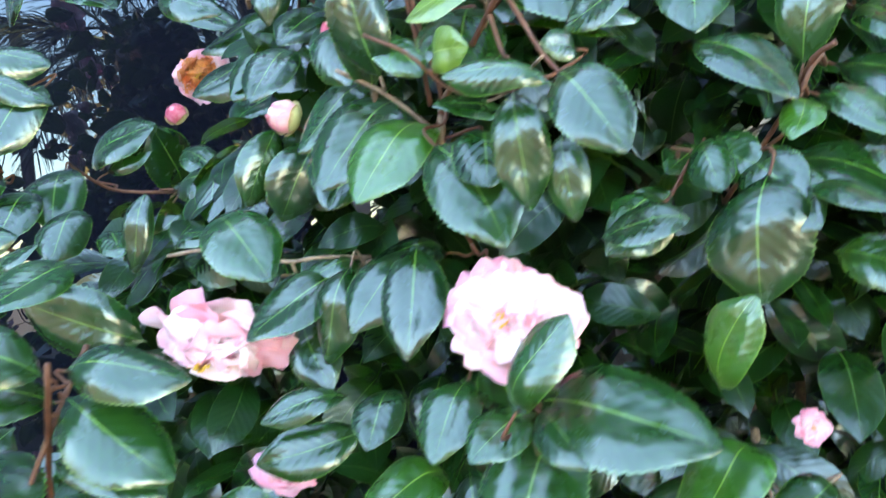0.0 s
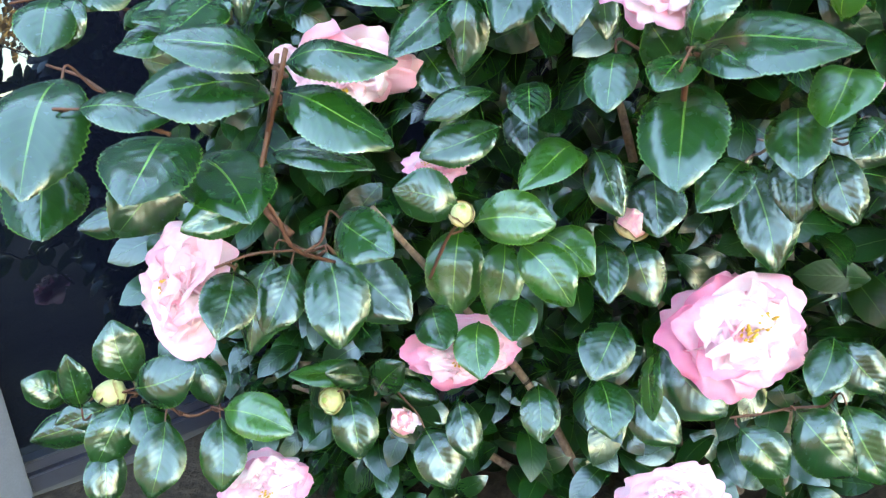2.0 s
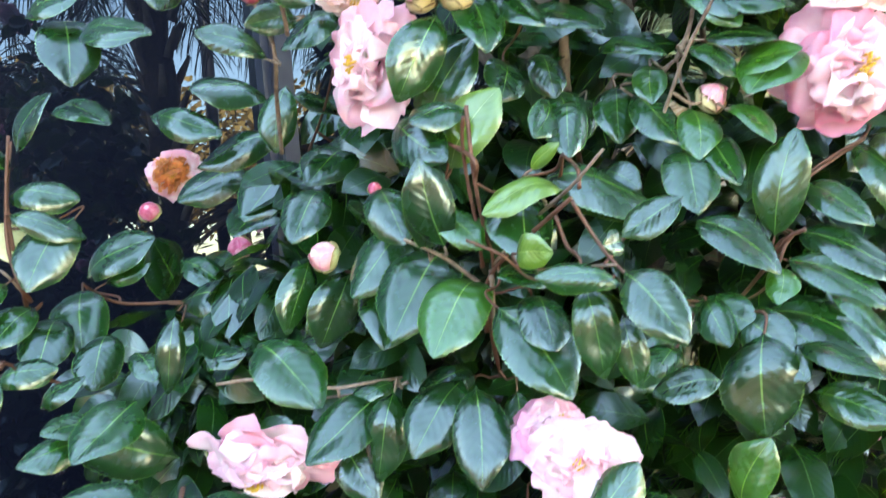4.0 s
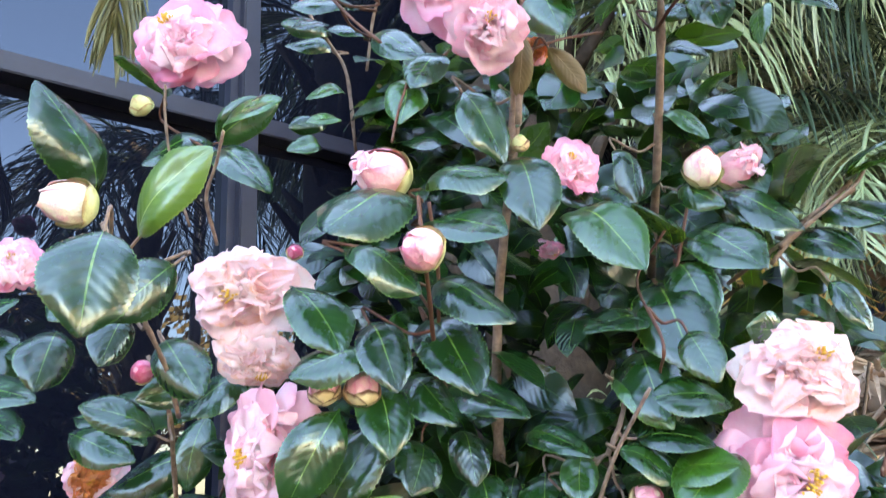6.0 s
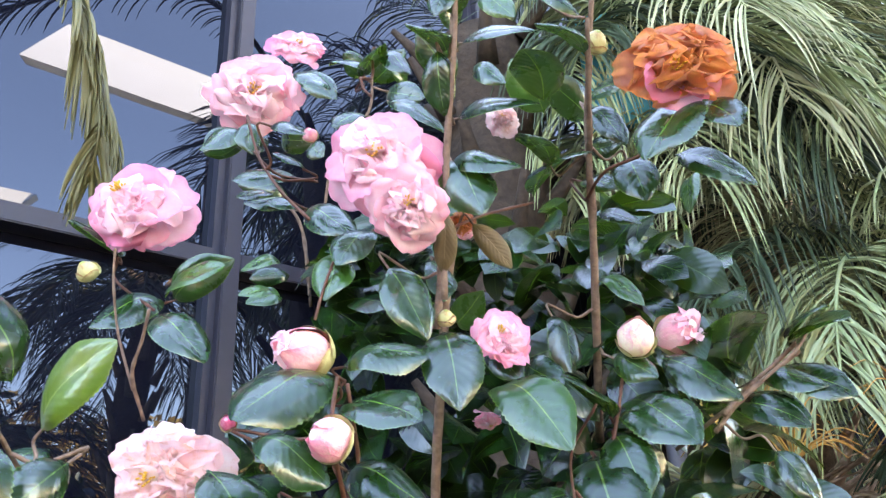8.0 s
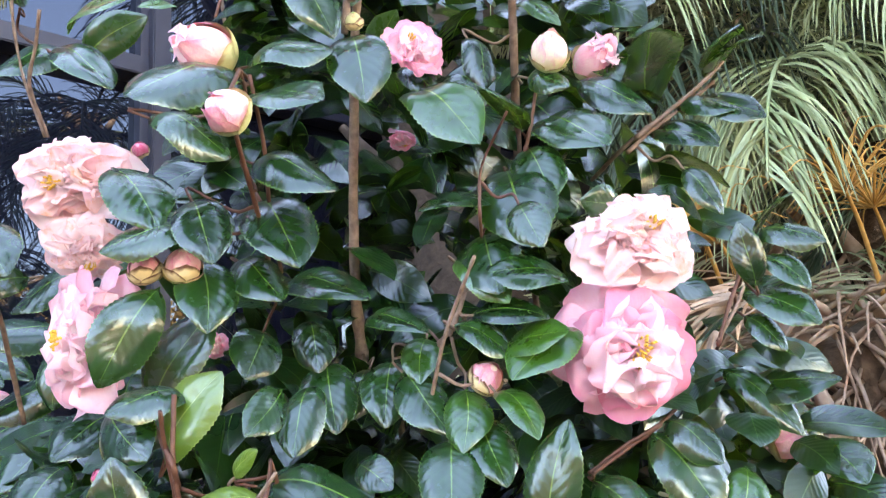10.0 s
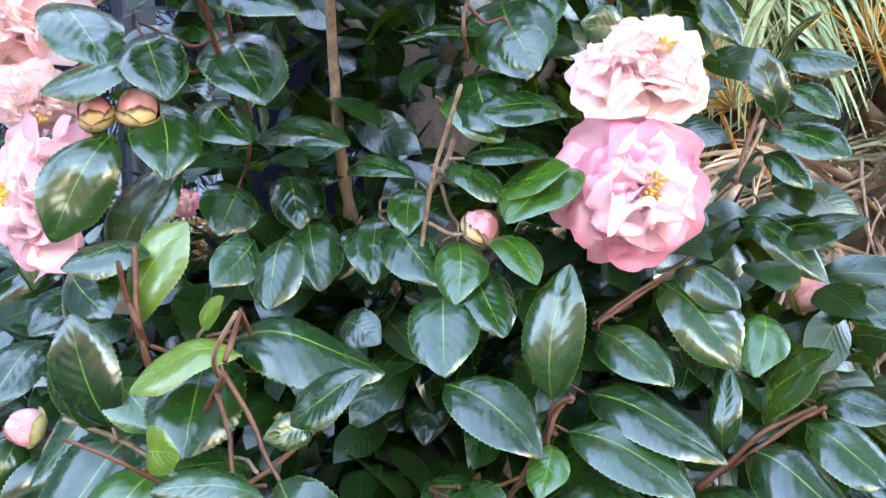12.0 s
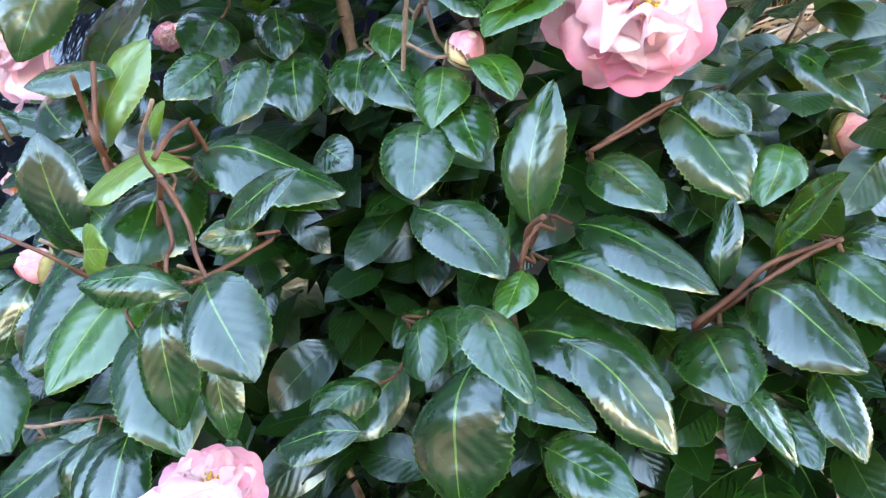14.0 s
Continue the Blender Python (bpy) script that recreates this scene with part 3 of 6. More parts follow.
# ---- palms behind the shrub ----
def frond(parent, root, way, length, droop, leaflet, material, seed, spread=50, thin=0.0046, gap=0.019, hang=0.5, along=None):
    """A feather palm frond: an arching midrib with two rows of narrow leaflets, which hang."""
    rng = random.Random(seed)
    way = Vector(way).normalized()
    line = [Vector(root)]
    d = way.copy()
    steps = 22
    for i in range(steps):
        d = (d + Vector((0, 0, -droop / steps * (0.4 + 1.6 * i / steps)))).normalized()
        line.append(line[-1] + d * length / steps)
    if along:
        line = smooth_line(along, 6)
        steps = len(line) - 1
    bm = bmesh.new()
    tube_into(bm, line, [0.011 * (1 - 0.85 * i / steps) + 0.0012 for i in range(steps + 1)], 5)
    rib = part("frond", bm, material, parent)
    bm = bmesh.new()
    n = int(length / gap)
    for k in range(int(n * 0.12), n):
        s = k / n * steps
        i = min(int(s), steps - 1)
        p = line[i].lerp(line[i + 1], s - i)
        d = (line[i + 1] - line[i]).normalized()
        across = d.cross(Vector((0, 0, 1))).normalized()
        for side in (-1, 1):
            if rng.random() < 0.05:
                continue
            ang = radians(spread + rng.uniform(-9, 9) - 22 * k / n)
            v = (d * math.cos(ang) + across * side * math.sin(ang) + Vector((0, 0, rng.uniform(-0.05, 0.28)))).normalized()
            ll = leaflet * (0.55 + 0.9 * math.sin(math.pi * (0.12 + 0.8 * k / n))) / 1.4 * rng.uniform(0.85, 1.1)
            q, pts = p.copy(), [p.copy()]
            for j in range(5):
                v = (v + Vector((0, 0, -hang * (0.08 + 0.09 * j)))).normalized()
                q = q + v * ll / 5
                pts.append(q.copy())
            flat = v.cross(Vector((rng.uniform(-1, 1), rng.uniform(-1, 1), 0.6))).normalized()
            ridge = v.cross(flat) * thin * 0.5
            last = None
            for j, q in enumerate(pts):
                w = thin * (0.6, 1.0, 1.0, 0.85, 0.6, 0.12)[j]
                now = (bm.verts.new(q - flat * w), bm.verts.new(q + ridge), bm.verts.new(q + flat * w))
                if last:
                    bm.faces.new((last[0], last[1], now[1], now[0]))
                    bm.faces.new((last[1], last[2], now[2], now[1]))
                last = now
    tagged(part("foliage", bm, material, rib), kind="stuff")
    return rib


def palm(name_label, at, height, count, length, seed, mats, leaflet=0.42, trunk=0.16, lift=(0.15, 1.3), droop=1.3, turn=(0, 360), hang=0.5, stub=None):
    rng = random.Random(seed)
    ob = tagged(new("palm", None), name_label, "palm")
    ob.location = at
    bm = bmesh.new()
    rings = 16
    tube_into(bm, [(0.02 * math.sin(k), 0.02 * math.cos(1.3 * k), height * k / rings) for k in range(rings + 1)],
              [trunk * (1.15 - 0.2 * k / rings) * (1.0 if k % 2 else 0.9) for k in range(rings + 1)], 14, 0.06, rng)
    part("trunk", bm, stub or FIBRE, ob, "brown fibrous palm trunk")
    for k in range(int(height * 22)):
        a, z = k * 2.4, height * (k + 0.5) / int(height * 22)
        o = Vector((math.cos(a), math.sin(a), 0.0)) * trunk * 0.95
        bm = bmesh.new()
        tip = o * 1.9 + Vector((0, 0, z + 0.16))
        tube_into(bm, [o + Vector((0, 0, z)), o * 1.35 + Vector((0, 0, z + 0.06)), tip], [0.032, 0.024, 0.012], 6, 0.2, rng)
        part("leaf_stub", bm, stub or PALM_DRY, ob)
    for k in range(count):
        a = radians(turn[0] + (turn[1] - turn[0]) * (k + rng.uniform(0, 0.9)) / count)
        e = rng.uniform(*lift)
        way = (math.cos(a) * math.cos(e), math.sin(a) * math.cos(e), math.sin(e))
        frond(ob, (0.08 * math.cos(a), 0.08 * math.sin(a), height - rng.uniform(0, 0.15)), way, length * rng.uniform(0.8, 1.1), droop * rng.uniform(0.8, 1.25), leaflet,
              rng.choice(mats), seed * 50 + k, hang=hang)
    return ob


palm("feather palm with pale green arching fronds behind the camellia", (1.653, 2.048, 0.0), 1.923, 44, 1.35, 3, [PALM_GREEN, PALM_GREEN, PALM_PALE, PALM_PALE, PALM_SHADED], 0.46, lift=(0.35, 1.4), hang=1.6, droop=1.65)
palm("taller feather palm with grey-green hanging fronds", (0.870, 2.203, 0.0), 2.716, 20, 1.3, 4, [PALM_SHADED, PALM_GREEN, PALM_PALE], 0.60, stub=BARK_DARK, turn=(-125, 45), hang=1.6, droop=1.8)
palm("feather palm with dense hanging fronds beside the path", (2.459, 1.720, 0.0), 1.730, 20, 1.15, 5, [PALM_GREEN, PALM_SHADED], 0.42, lift=(0.1, 1.4))
skirted = bpy.data.objects["palm"]
for k in range(22):
    a = radians(150 + 170 * k / 22)
    frond(skirted, (0.1 * math.cos(a), 0.1 * math.sin(a), 1.62 - 0.03 * (k % 7)), (math.cos(a), math.sin(a), -0.25 - 0.12 * (k % 5)), 0.75, 0.9, 0.28, PALM_DRY, 700 + k, hang=0.4, spread=30, gap=0.03)
by_wall = palm("feather palm with dark fronds near the window", (0.300, 1.370, 0.0), 2.85, 12, 1.2, 6, [PALM_SHADED, PALM_SHADED, PALM_GREEN], 0.45, stub=BARK_DARK, turn=(-60, 60), hang=0.8, droop=1.6)
frond(by_wall, (0, 0, 0), (0, -1, 0), 1.9, 1.0, 0.19, PALM_OLIVE, 901, hang=1.5, spread=44, gap=0.011, thin=0.0045,
      along=[(-0.050, -0.020, 2.850), (-0.500, -0.420, 3.300), (-0.904, -0.969, 2.874), (-0.742, -0.992, 2.409), (-0.700, -0.957, 2.217), (-0.674, -0.915, 2.070), (-0.700, -0.882, 1.951)])
palm("feather palm with long hanging leaflets behind the shrub", (1.220, 2.449, 0.0), 3.136, 24, 1.6, 8, [PALM_GREEN, PALM_SHADED, PALM_PALE], 0.62, hang=1.7, droop=1.9, turn=(-130, 45))
palm("slender feather palm beside the path with dark drooping fronds", (2.04, -0.16, 0.0), 3.15, 26, 1.15, 21, [PALM_SHADED, PALM_OLIVE, PALM_SHADED], 0.40, trunk=0.10, lift=(-0.5, 0.75), droop=1.5, hang=0.7)
palm("low feather palm beside the path with dark spreading fronds", (2.28, -1.23, 0.0), 2.25, 24, 1.1, 22, [PALM_SHADED, PALM_OLIVE, PALM_SHADED], 0.38, trunk=0.10, lift=(-0.3, 0.7), droop=1.3, hang=0.6)
# an old short palm: dead fronds and leaf bases round its head
old = palm("short old palm with a skirt of dead brown fronds", (1.158, 1.173, 0.0), 1.222, 3, 0.7, 9, [PALM_GREEN], 0.3, trunk=0.13)
for k in range(46):
    a = radians(360 * k / 46 * 5)
    frond(old, (0.14 * math.cos(a), 0.14 * math.sin(a), 1.36 - 0.016 * k), (math.cos(a), math.sin(a), 0.30 - 0.022 * k), 0.55 + 0.05 * (k % 4), 0.7, 0.24, PALM_DRY, 800 + k, hang=0.25, spread=26, gap=0.022, thin=0.005)
orng = random.Random(17)
bm = bmesh.new()
for k in range(420):
    a = orng.uniform(0, 6.28)
    p = Vector((0.10 * math.cos(a), 0.10 * math.sin(a), orng.uniform(0.75, 1.32)))
    d = Vector((math.cos(a + orng.uniform(-0.9, 0.9)), math.sin(a + orng.uniform(-0.9, 0.9)), orng.uniform(-0.8, 0.35))).normalized()
    ln = orng.uniform(0.22, 0.52)
    line = smooth_line([p, p + d * ln * 0.5, p + d * ln + Vector((0, 0, -0.22 * ln))], 3)
    wide = orng.uniform(0.003, 0.008)
    tube_into(bm, line, [wide * (1 - 0.75 * i / len(line)) for i in range(len(line))], 4)
tagged(part("dead_foliage", bm, PALM_DRY, old, "tangle of dead brown leaf stalks"), kind="stuff")
low = palm("low shaded palm at the foot of the shrub", (0.891, 1.787, 0.0), 0.843, 16, 0.9, 7, [PALM_GREEN, PALM_PALE], 0.36, lift=(0.3, 1.3), droop=1.2)


# ---- what the window mirrors, beside the path ----
def plate(points, depth):
    """A flat plate with the given corners, as deep as the vector says."""
    bm = bmesh.new()
    near = [bm.verts.new(p) for p in points]
    far = [bm.verts.new(Vector(p) + Vector(depth)) for p in points]
    bm.faces.new(near)
    bm.faces.new(far[::-1])
    for k in range(len(near)):
        bm.faces.new((near[k], far[k], far[(k + 1) % len(near)], near[(k + 1) % len(near)]))
    bmesh.ops.recalc_face_normals(bm, faces=bm.faces[:])
    return bm


def canopy():
    ob = tagged(new("canopy", None), "white flat entrance canopy beyond the path", "canopy")
    part("roof_slab", plate([(2.389, -1.584, 5.300), (3.160, -1.719, 6.272), (4.174, -0.401, 6.156), (3.628, 0.061, 5.138)], (0.25, -0.10, 0.10)), WHITE_PAINT, ob, "", False)
    part("sign_beam", plate([(2.725, -3.610, 4.866), (3.916, -2.208, 4.893), (3.677, -2.198, 4.655), (2.609, -3.443, 4.638)], (0.2, -0.1, 0.05)), WHITE_PAINT, ob, "", False)
    for x, y, top in ((3.62, -0.42, 5.1), (3.05, -2.75, 5.0)):
        bm = bmesh.new()
        tube_into(bm, [(x, y, 0.03), (x, y, top)], [0.05, 0.05], 14)
        part("post", bm, FRAME_PAINT, ob)


canopy()


def tree(at, height, spread, seed):
    rng = random.Random(seed)
    ob = tagged(new("tree", None), "golden-brown autumn tree in the distance", "tree", group="distant trees")
    ob.location = at
    bm = bmesh.new()
    tube_into(bm, smooth_line([(0, 0, 0), (0.1, 0.05, height * 0.3), (0.0, 0.1, height * 0.6)], 5), [0.16 - 0.012 * i for i in range(11)], 9)
    for k in range(7):
        a = k * 0.9
        tube_into(bm, [(0.05, 0.05, height * (0.3 + 0.04 * k)), (0.6 * spread * math.cos(a), 0.6 * spread * math.sin(a), height * (0.55 + 0.05 * k))], [0.05, 0.015], 6)
    part("trunk", bm, FIBRE, ob)
    bm = bmesh.new()
    for k in range(2600):
        d = Vector((rng.gauss(0, 1), rng.gauss(0, 1), rng.gauss(0, 1))).normalized() * rng.random() ** 0.4
        p = Vector((d.x * spread, d.y * spread, height * 0.66 + d.z * height * 0.36))
        if noise.noise(p * 1.1) < -0.12:
            continue
        n = Vector((rng.uniform(-1, 1), rng.uniform(-1, 1), rng.uniform(-1, 1))).normalized()
        t1 = n.orthogonal().normalized() * 0.09
        t2 = n.cross(t1).normalized() * 0.06
        bm.faces.new([bm.verts.new(p + q) for q in (-t1, t2, t1, -t2)])
    tagged(part("crown", bm, TREE_GOLD, ob), kind="stuff")


for k, (x, y) in enumerate([(11.1, -4.0), (12.3, -6.0), (14.4, -3.8), (10.9, -6.5), (12.0, -1.7)]):
    tree((x, y, 0.0), 4.3 + 0.5 * (k % 2), 1.7, 40 + k)

# behind the eye, unseen: a wall added to block low sky, across a forecourt
bm = bmesh.new()
box_into(bm, (-14.0, -9.4, 0.0), (4.2, -9.0, 3.2))
tagged(new("wall_south", mesh_of("wall_south", bm, DARK_CLADDING, False)), "unseen plain brown wall across the forecourt, added to shape leaf reflections", "wall", kind="structure")
bm = bmesh.new()
box_into(bm, (-14.0, -9.0, -0.04), (3.6, -2.2, 0.03))
tagged(new("forecourt", mesh_of("forecourt", bm, FORECOURT, False)), "brown paved forecourt in front of the garden bed", "pavement", kind="structure")

# a clipped hedge closes the bed behind the palms
hrng = random.Random(64)
bm = bmesh.new()
for k in range(14000):
    p = Vector((hrng.uniform(1.6, 9.0), 4.6 + hrng.gauss(0, 0.18), hrng.uniform(0.0, 1.0) ** 0.7 * 5.6))
    p.y += 0.25 * noise.noise(p * 1.3)
    d = Vector((hrng.uniform(-1, 1), hrng.uniform(-1.2, 0.4), hrng.uniform(-1, 0.4))).normalized()
    t2 = d.cross(Vector((hrng.uniform(-1, 1), 0.4, hrng.uniform(-1, 1)))).normalized()
    bm.faces.new([bm.verts.new(q) for q in (p, p + d * 0.06 + t2 * 0.03, p + d * 0.12, p + d * 0.06 - t2 * 0.03)])
box_into(bm, (2.9, 4.72, 0.0), (9.0, 4.92, 5.2))
tagged(new("hedge", mesh_of("hedge", bm, HEDGE_LEAF, False)), "dense dark green hedge behind the palms", "hedge", kind="stuff")


# ---- dry litter and seed stalks under the palms ----
drng = random.Random(91)


def dry_frond(at, way, length, seed):
    ob = tagged(new("fallen_frond", None), "dry brown fallen palm frond on the mulch", "palm frond", group="fallen palm fronds")
    ob.location = at
    frond(ob, (0, 0, 0.0), way, length, 0.25, 0.30, PALM_DRY, seed, hang=0.25, spread=32, gap=0.026)
    return ob


for k in range(26):
    a = drng.uniform(0, 6.28)
    dry_frond((drng.uniform(0.85, 2.1), drng.uniform(1.0, 2.3), drng.uniform(0.04, 0.85)), (math.cos(a), math.sin(a), drng.uniform(-0.25, 0.2)), drng.uniform(0.6, 1.0), 300 + k)


def seed_stalk(at, seed):
    rng = random.Random(seed)
    ob = tagged(new("seed_stalk", None), "branched orange palm seed stalk", "seed stalk", group="palm seed stalks")
    ob.location = at
    for k in range(40):
        bm = bmesh.new()
        a, e = rng.uniform(0, 6.28), rng.uniform(0.1, 1.2)
        d = Vector((math.cos(a) * math.cos(e), math.sin(a) * math.cos(e), math.sin(e)))
        ln = rng.uniform(0.10, 0.24)
        tube_into(bm, smooth_line([(0, 0, 0), d * ln * 0.6, d * ln + Vector((0, 0, -0.35 * ln))], 4), [0.0024 - 0.00018 * i for i in range(9)], 5)
        part("strand", bm, SEED_STALK, ob)
    bm = bmesh.new()
    tube_into(bm, smooth_line([(0.10, 0.16, -0.20), (0.05, 0.08, -0.06), (0.0, 0, 0.01)], 4), [0.006 - 0.0003 * i for i in range(9)], 7)
    part("stalk", bm, SEED_STALK, ob)


for k, p in enumerate([(1.117, 0.945, 1.485), (0.868, 0.988, 1.418), (1.199, 1.025, 1.468), (0.836, 1.081, 1.506)]):
    seed_stalk(p, 70 + k)


# a turquoise panel on a post, seen between the fronds
panel = tagged(new("sign_post", None), "turquoise painted panel on a post behind the fronds", "sign post")
bm = bmesh.new()
box_into(bm, (0.610, 1.426, 2.500), (0.810, 1.456, 2.940))
bmesh.ops.bevel(bm, geom=bm.edges[:], offset=0.004, segments=2, affect="EDGES")
part("panel", bm, CYAN, panel, "turquoise panel", False)
bm = bmesh.new()
tube_into(bm, [(0.710, 1.486, 0.0), (0.710, 1.486, 2.920)], [0.026, 0.026], 10)
part("post", bm, POST_PAINT, panel)


# ---- the camellia: inner foliage ----
bush = tagged(new("camellia_bush", None), "large camellia shrub in bloom with glossy dark green leaves", "shrub")
# the shrub leans out of the bed, towards the light
bush.matrix_basis = (Matrix.Translation((0.25, 0.0, 0.973)) @ Matrix.Rotation(radians(13.547), 4, Vector((0.93510, 0.35440, 0.0)))
                     @ Matrix.Scale(1.28, 4) @ Matrix.Translation((0.0, 0.25, -1.3)))


def front(x, z):
    """How far forward the shrub's face stands at a height."""
    pts = [(0.0, 0.10), (0.7, 0.04), (1.0, 0.00), (1.25, 0.02), (1.45, 0.08), (1.7, 0.16), (2.0, 0.24)]
    y = pts[-1][1]
    for (z0, y0), (z1, y1) in zip(pts, pts[1:]):
        if z <= z1:
            y = y0 + (y1 - y0) * max(0.0, (z - z0) / (z1 - z0))
            break
    return y + 0.25 * max(0.0, x - 0.45) + 0.22 * max(0.0, -x - 0.05)


def span(z):
    """The shrub's left and right edge at a height."""
    pts = [(0.0, -0.25, 0.85), (0.85, -0.33, 0.85), (1.2, -0.17, 0.80), (1.28, -0.03, 0.66), (1.45, 0.02, 0.58), (1.62, 0.08, 0.52), (1.8, 0.14, 0.48), (2.1, 0.24, 0.42)]
    for a, b in zip(pts, pts[1:]):
        if z <= b[0]:
            t = (z - a[0]) / (b[0] - a[0])
            return a[1] + (b[1] - a[1]) * t, a[2] + (b[2] - a[2]) * t
    return pts[-1][1:]


frng = random.Random(77)
bm = bmesh.new()
uv = bm.loops.layers.uv.new("UVMap")
for n in range(4700):
    up_high = frng.random() < 0.12
    z = frng.uniform(1.38, 1.80) if up_high else frng.uniform(0.42, 1.38)
    lo, hi = span(z)
    x = frng.uniform(lo, hi)
    y = front(x, z) + 0.07 + 0.5 * max(0.0, 0.05 - x) * (z > 1.2) + (0.16 if up_high or x < 0.0 else 0.24 if z > 1.12 else 0.40) * frng.random() ** 1.1
    base = Vector((x, y, z)) + Vector((-0.25, -0.25, 0.0))
    if (bush.matrix_basis @ base).z < 0.04:
        continue
    a = frng.uniform(0, 6.28)
    way = Vector((math.cos(a), math.sin(a) - 0.45, frng.uniform(-1.0, 0.15))).normalized()
    ln = frng.uniform(0.050, 0.082)
    m = leaf_matrix(base, base + way * ln, frng.uniform(-50, 50), frng.uniform(0.9, 1.15))
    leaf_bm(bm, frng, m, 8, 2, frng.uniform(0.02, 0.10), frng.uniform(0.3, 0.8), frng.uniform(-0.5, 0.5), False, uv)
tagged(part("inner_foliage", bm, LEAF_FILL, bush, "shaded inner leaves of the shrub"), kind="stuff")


# ---- flowers and buds ----
def at_bush(x, y, z):
    return (x - 0.25, y - 0.25, z)


flower(bush, at_bush(-0.029, 0.197, 1.782), (0.034, -0.997, 0.066), 0.091, "pink", 1, "open pink camellia flower with a pale ruffled heart", stretch=(1.09, 0.92))
flower(bush, at_bush(0.038, 0.305, 1.938), (0.274, -0.959, -0.079), 0.093, "pale", 2, "open pale pink camellia flower", stretch=(1.08, 0.93))
flower(bush, at_bush(0.050, 0.396, 2.028), (0.462, -0.793, 0.396), 0.066, "pink", 3, "half-open pink camellia flower", flat=0.7, stretch=(1.13, 0.88))
flower(bush, at_bush(0.245, 0.047, 1.770), (-0.013, -0.998, 0.066), 0.072, "pink", 4, "large double pink camellia flower", stretch=(1.07, 0.94))
flower(bush, at_bush(0.270, 0.032, 1.732), (0.305, -0.880, -0.364), 0.053, "pale", 5, "ruffled pink and white camellia flower", stretch=(1.00, 1.00))
flower(bush, at_bush(0.460, 0.089, 1.844), (0.178, -0.984, 0.019), 0.074, "brown", 6, "withered orange-brown camellia flower", stretch=(1.12, 0.89))
flower(bush, at_bush(0.323, 0.107, 1.645), (0.542, -0.775, 0.323), 0.048, "pink", 7, "half-hidden pink camellia flower", flat=0.75, stretch=(1.02, 0.98))
flower(bush, at_bush(0.309, 0.144, 1.591), (0.128, -0.583, -0.802), 0.024, "pink", 8, "small pink camellia flower seen from below", flat=0.6, stretch=(1.11, 0.90))
flower(bush, at_bush(0.094, 0.057, 1.555), (0.022, -0.972, 0.232), 0.077, "faded", 9, "pale pink camellia flower browning at the rim", stretch=(1.12, 0.89))
flower(bush, at_bush(0.104, 0.051, 1.508), (0.099, -0.862, -0.497), 0.050, "faded", 10, "fading peach camellia flower", stretch=(1.14, 0.88))
flower(bush, at_bush(0.128, 0.015, 1.451), (-0.470, -0.860, 0.120), 0.082, "pale", 11, "pink camellia flower behind a leaf", stretch=(0.86, 1.10))
flower(bush, at_bush(0.477, 0.086, 1.504), (0.193, -0.865, 0.463), 0.075, "faded", 12, "fading pink and cream camellia flower", stretch=(1.12, 0.89))
flower(bush, at_bush(0.468, 0.083, 1.432), (0.216, -0.975, -0.057), 0.088, "pink", 13, "bright pink camellia flower with yellow stamens", stretch=(0.98, 1.02))
flower(bush, at_bush(0.351, 0.013, 0.871), (0.315, -0.788, 0.529), 0.120, "pink", 14, "wide open pink camellia flower with yellow stamens", stretch=(1.09, 0.92))
flower(bush, at_bush(-0.085, -0.152, 1.015), (-0.156, -0.827, 0.540), 0.086, "pale", 15, "pale pink camellia flower against the dark window", stretch=(0.89, 1.12))
flower(bush, at_bush(0.023, 0.001, 1.140), (-0.024, -0.930, -0.366), 0.093, "pale", 16, "pale pink camellia flower among the leaves", stretch=(1.27, 0.79))
flower(bush, at_bush(0.278, -0.114, 1.211), (-0.019, -0.884, 0.466), 0.057, "pale", 17, "pale pink camellia flower with pink rim", stretch=(1.06, 0.94))
flower(bush, at_bush(0.104, -0.042, 0.879), (0.316, -0.880, 0.354), 0.078, "pink", 18, "pink camellia flower hidden behind leaves", stretch=(1.28, 0.78))
flower(bush, at_bush(-0.130, -0.056, 0.701), (0.211, -0.692, 0.691), 0.086, "pink", 19, "ruffled pink camellia flower low on the shrub", stretch=(1.17, 0.85))
flower(bush, at_bush(0.292, -0.083, 0.754), (0.211, -0.692, 0.691), 0.075, "pale", 20, "pale camellia flower low on the shrub", stretch=(1.31, 0.76))
flower(bush, at_bush(0.100, -0.055, 1.067), (-0.061, -0.533, 0.844), 0.042, "pink", 21, "drooping pink camellia flower", flat=0.8, stretch=(1.41, 0.71))
flower(bush, at_bush(-0.266, 0.431, 1.313), (0.201, -0.921, 0.333), 0.070, "aged", 22, "small fading camellia flower with a brown heart", stretch=(1.03, 0.97))
flower(bush, at_bush(-0.156, 0.444, 1.248), (0.195, -0.837, 0.511), 0.037, "pink", 23, "small deep pink camellia flower", flat=0.7)
bud(bush, at_bush(0.243, -0.017, 1.579), (-0.483, -0.847, 0.222), 0.0271, "pink", "green", 5, 24, "plump pink and cream camellia bud", 0.95, 0)
bud(bush, at_bush(0.212, 0.049, 1.631), (-0.634, -0.751, 0.187), 0.0420, "pink", "green", 4, 25, "opening pink camellia bud", 0.8, 4)
bud(bush, at_bush(0.424, 0.148, 1.638), (0.019, -0.676, 0.737), 0.0324, "pale", "green", 5, 26, "cream camellia bud with a pink tip", 0.86, 0)
bud(bush, at_bush(0.453, 0.219, 1.651), (0.542, -0.775, 0.323), 0.0408, "pink", "green", 2, 27, "opening pink camellia bud", 0.85, 8)
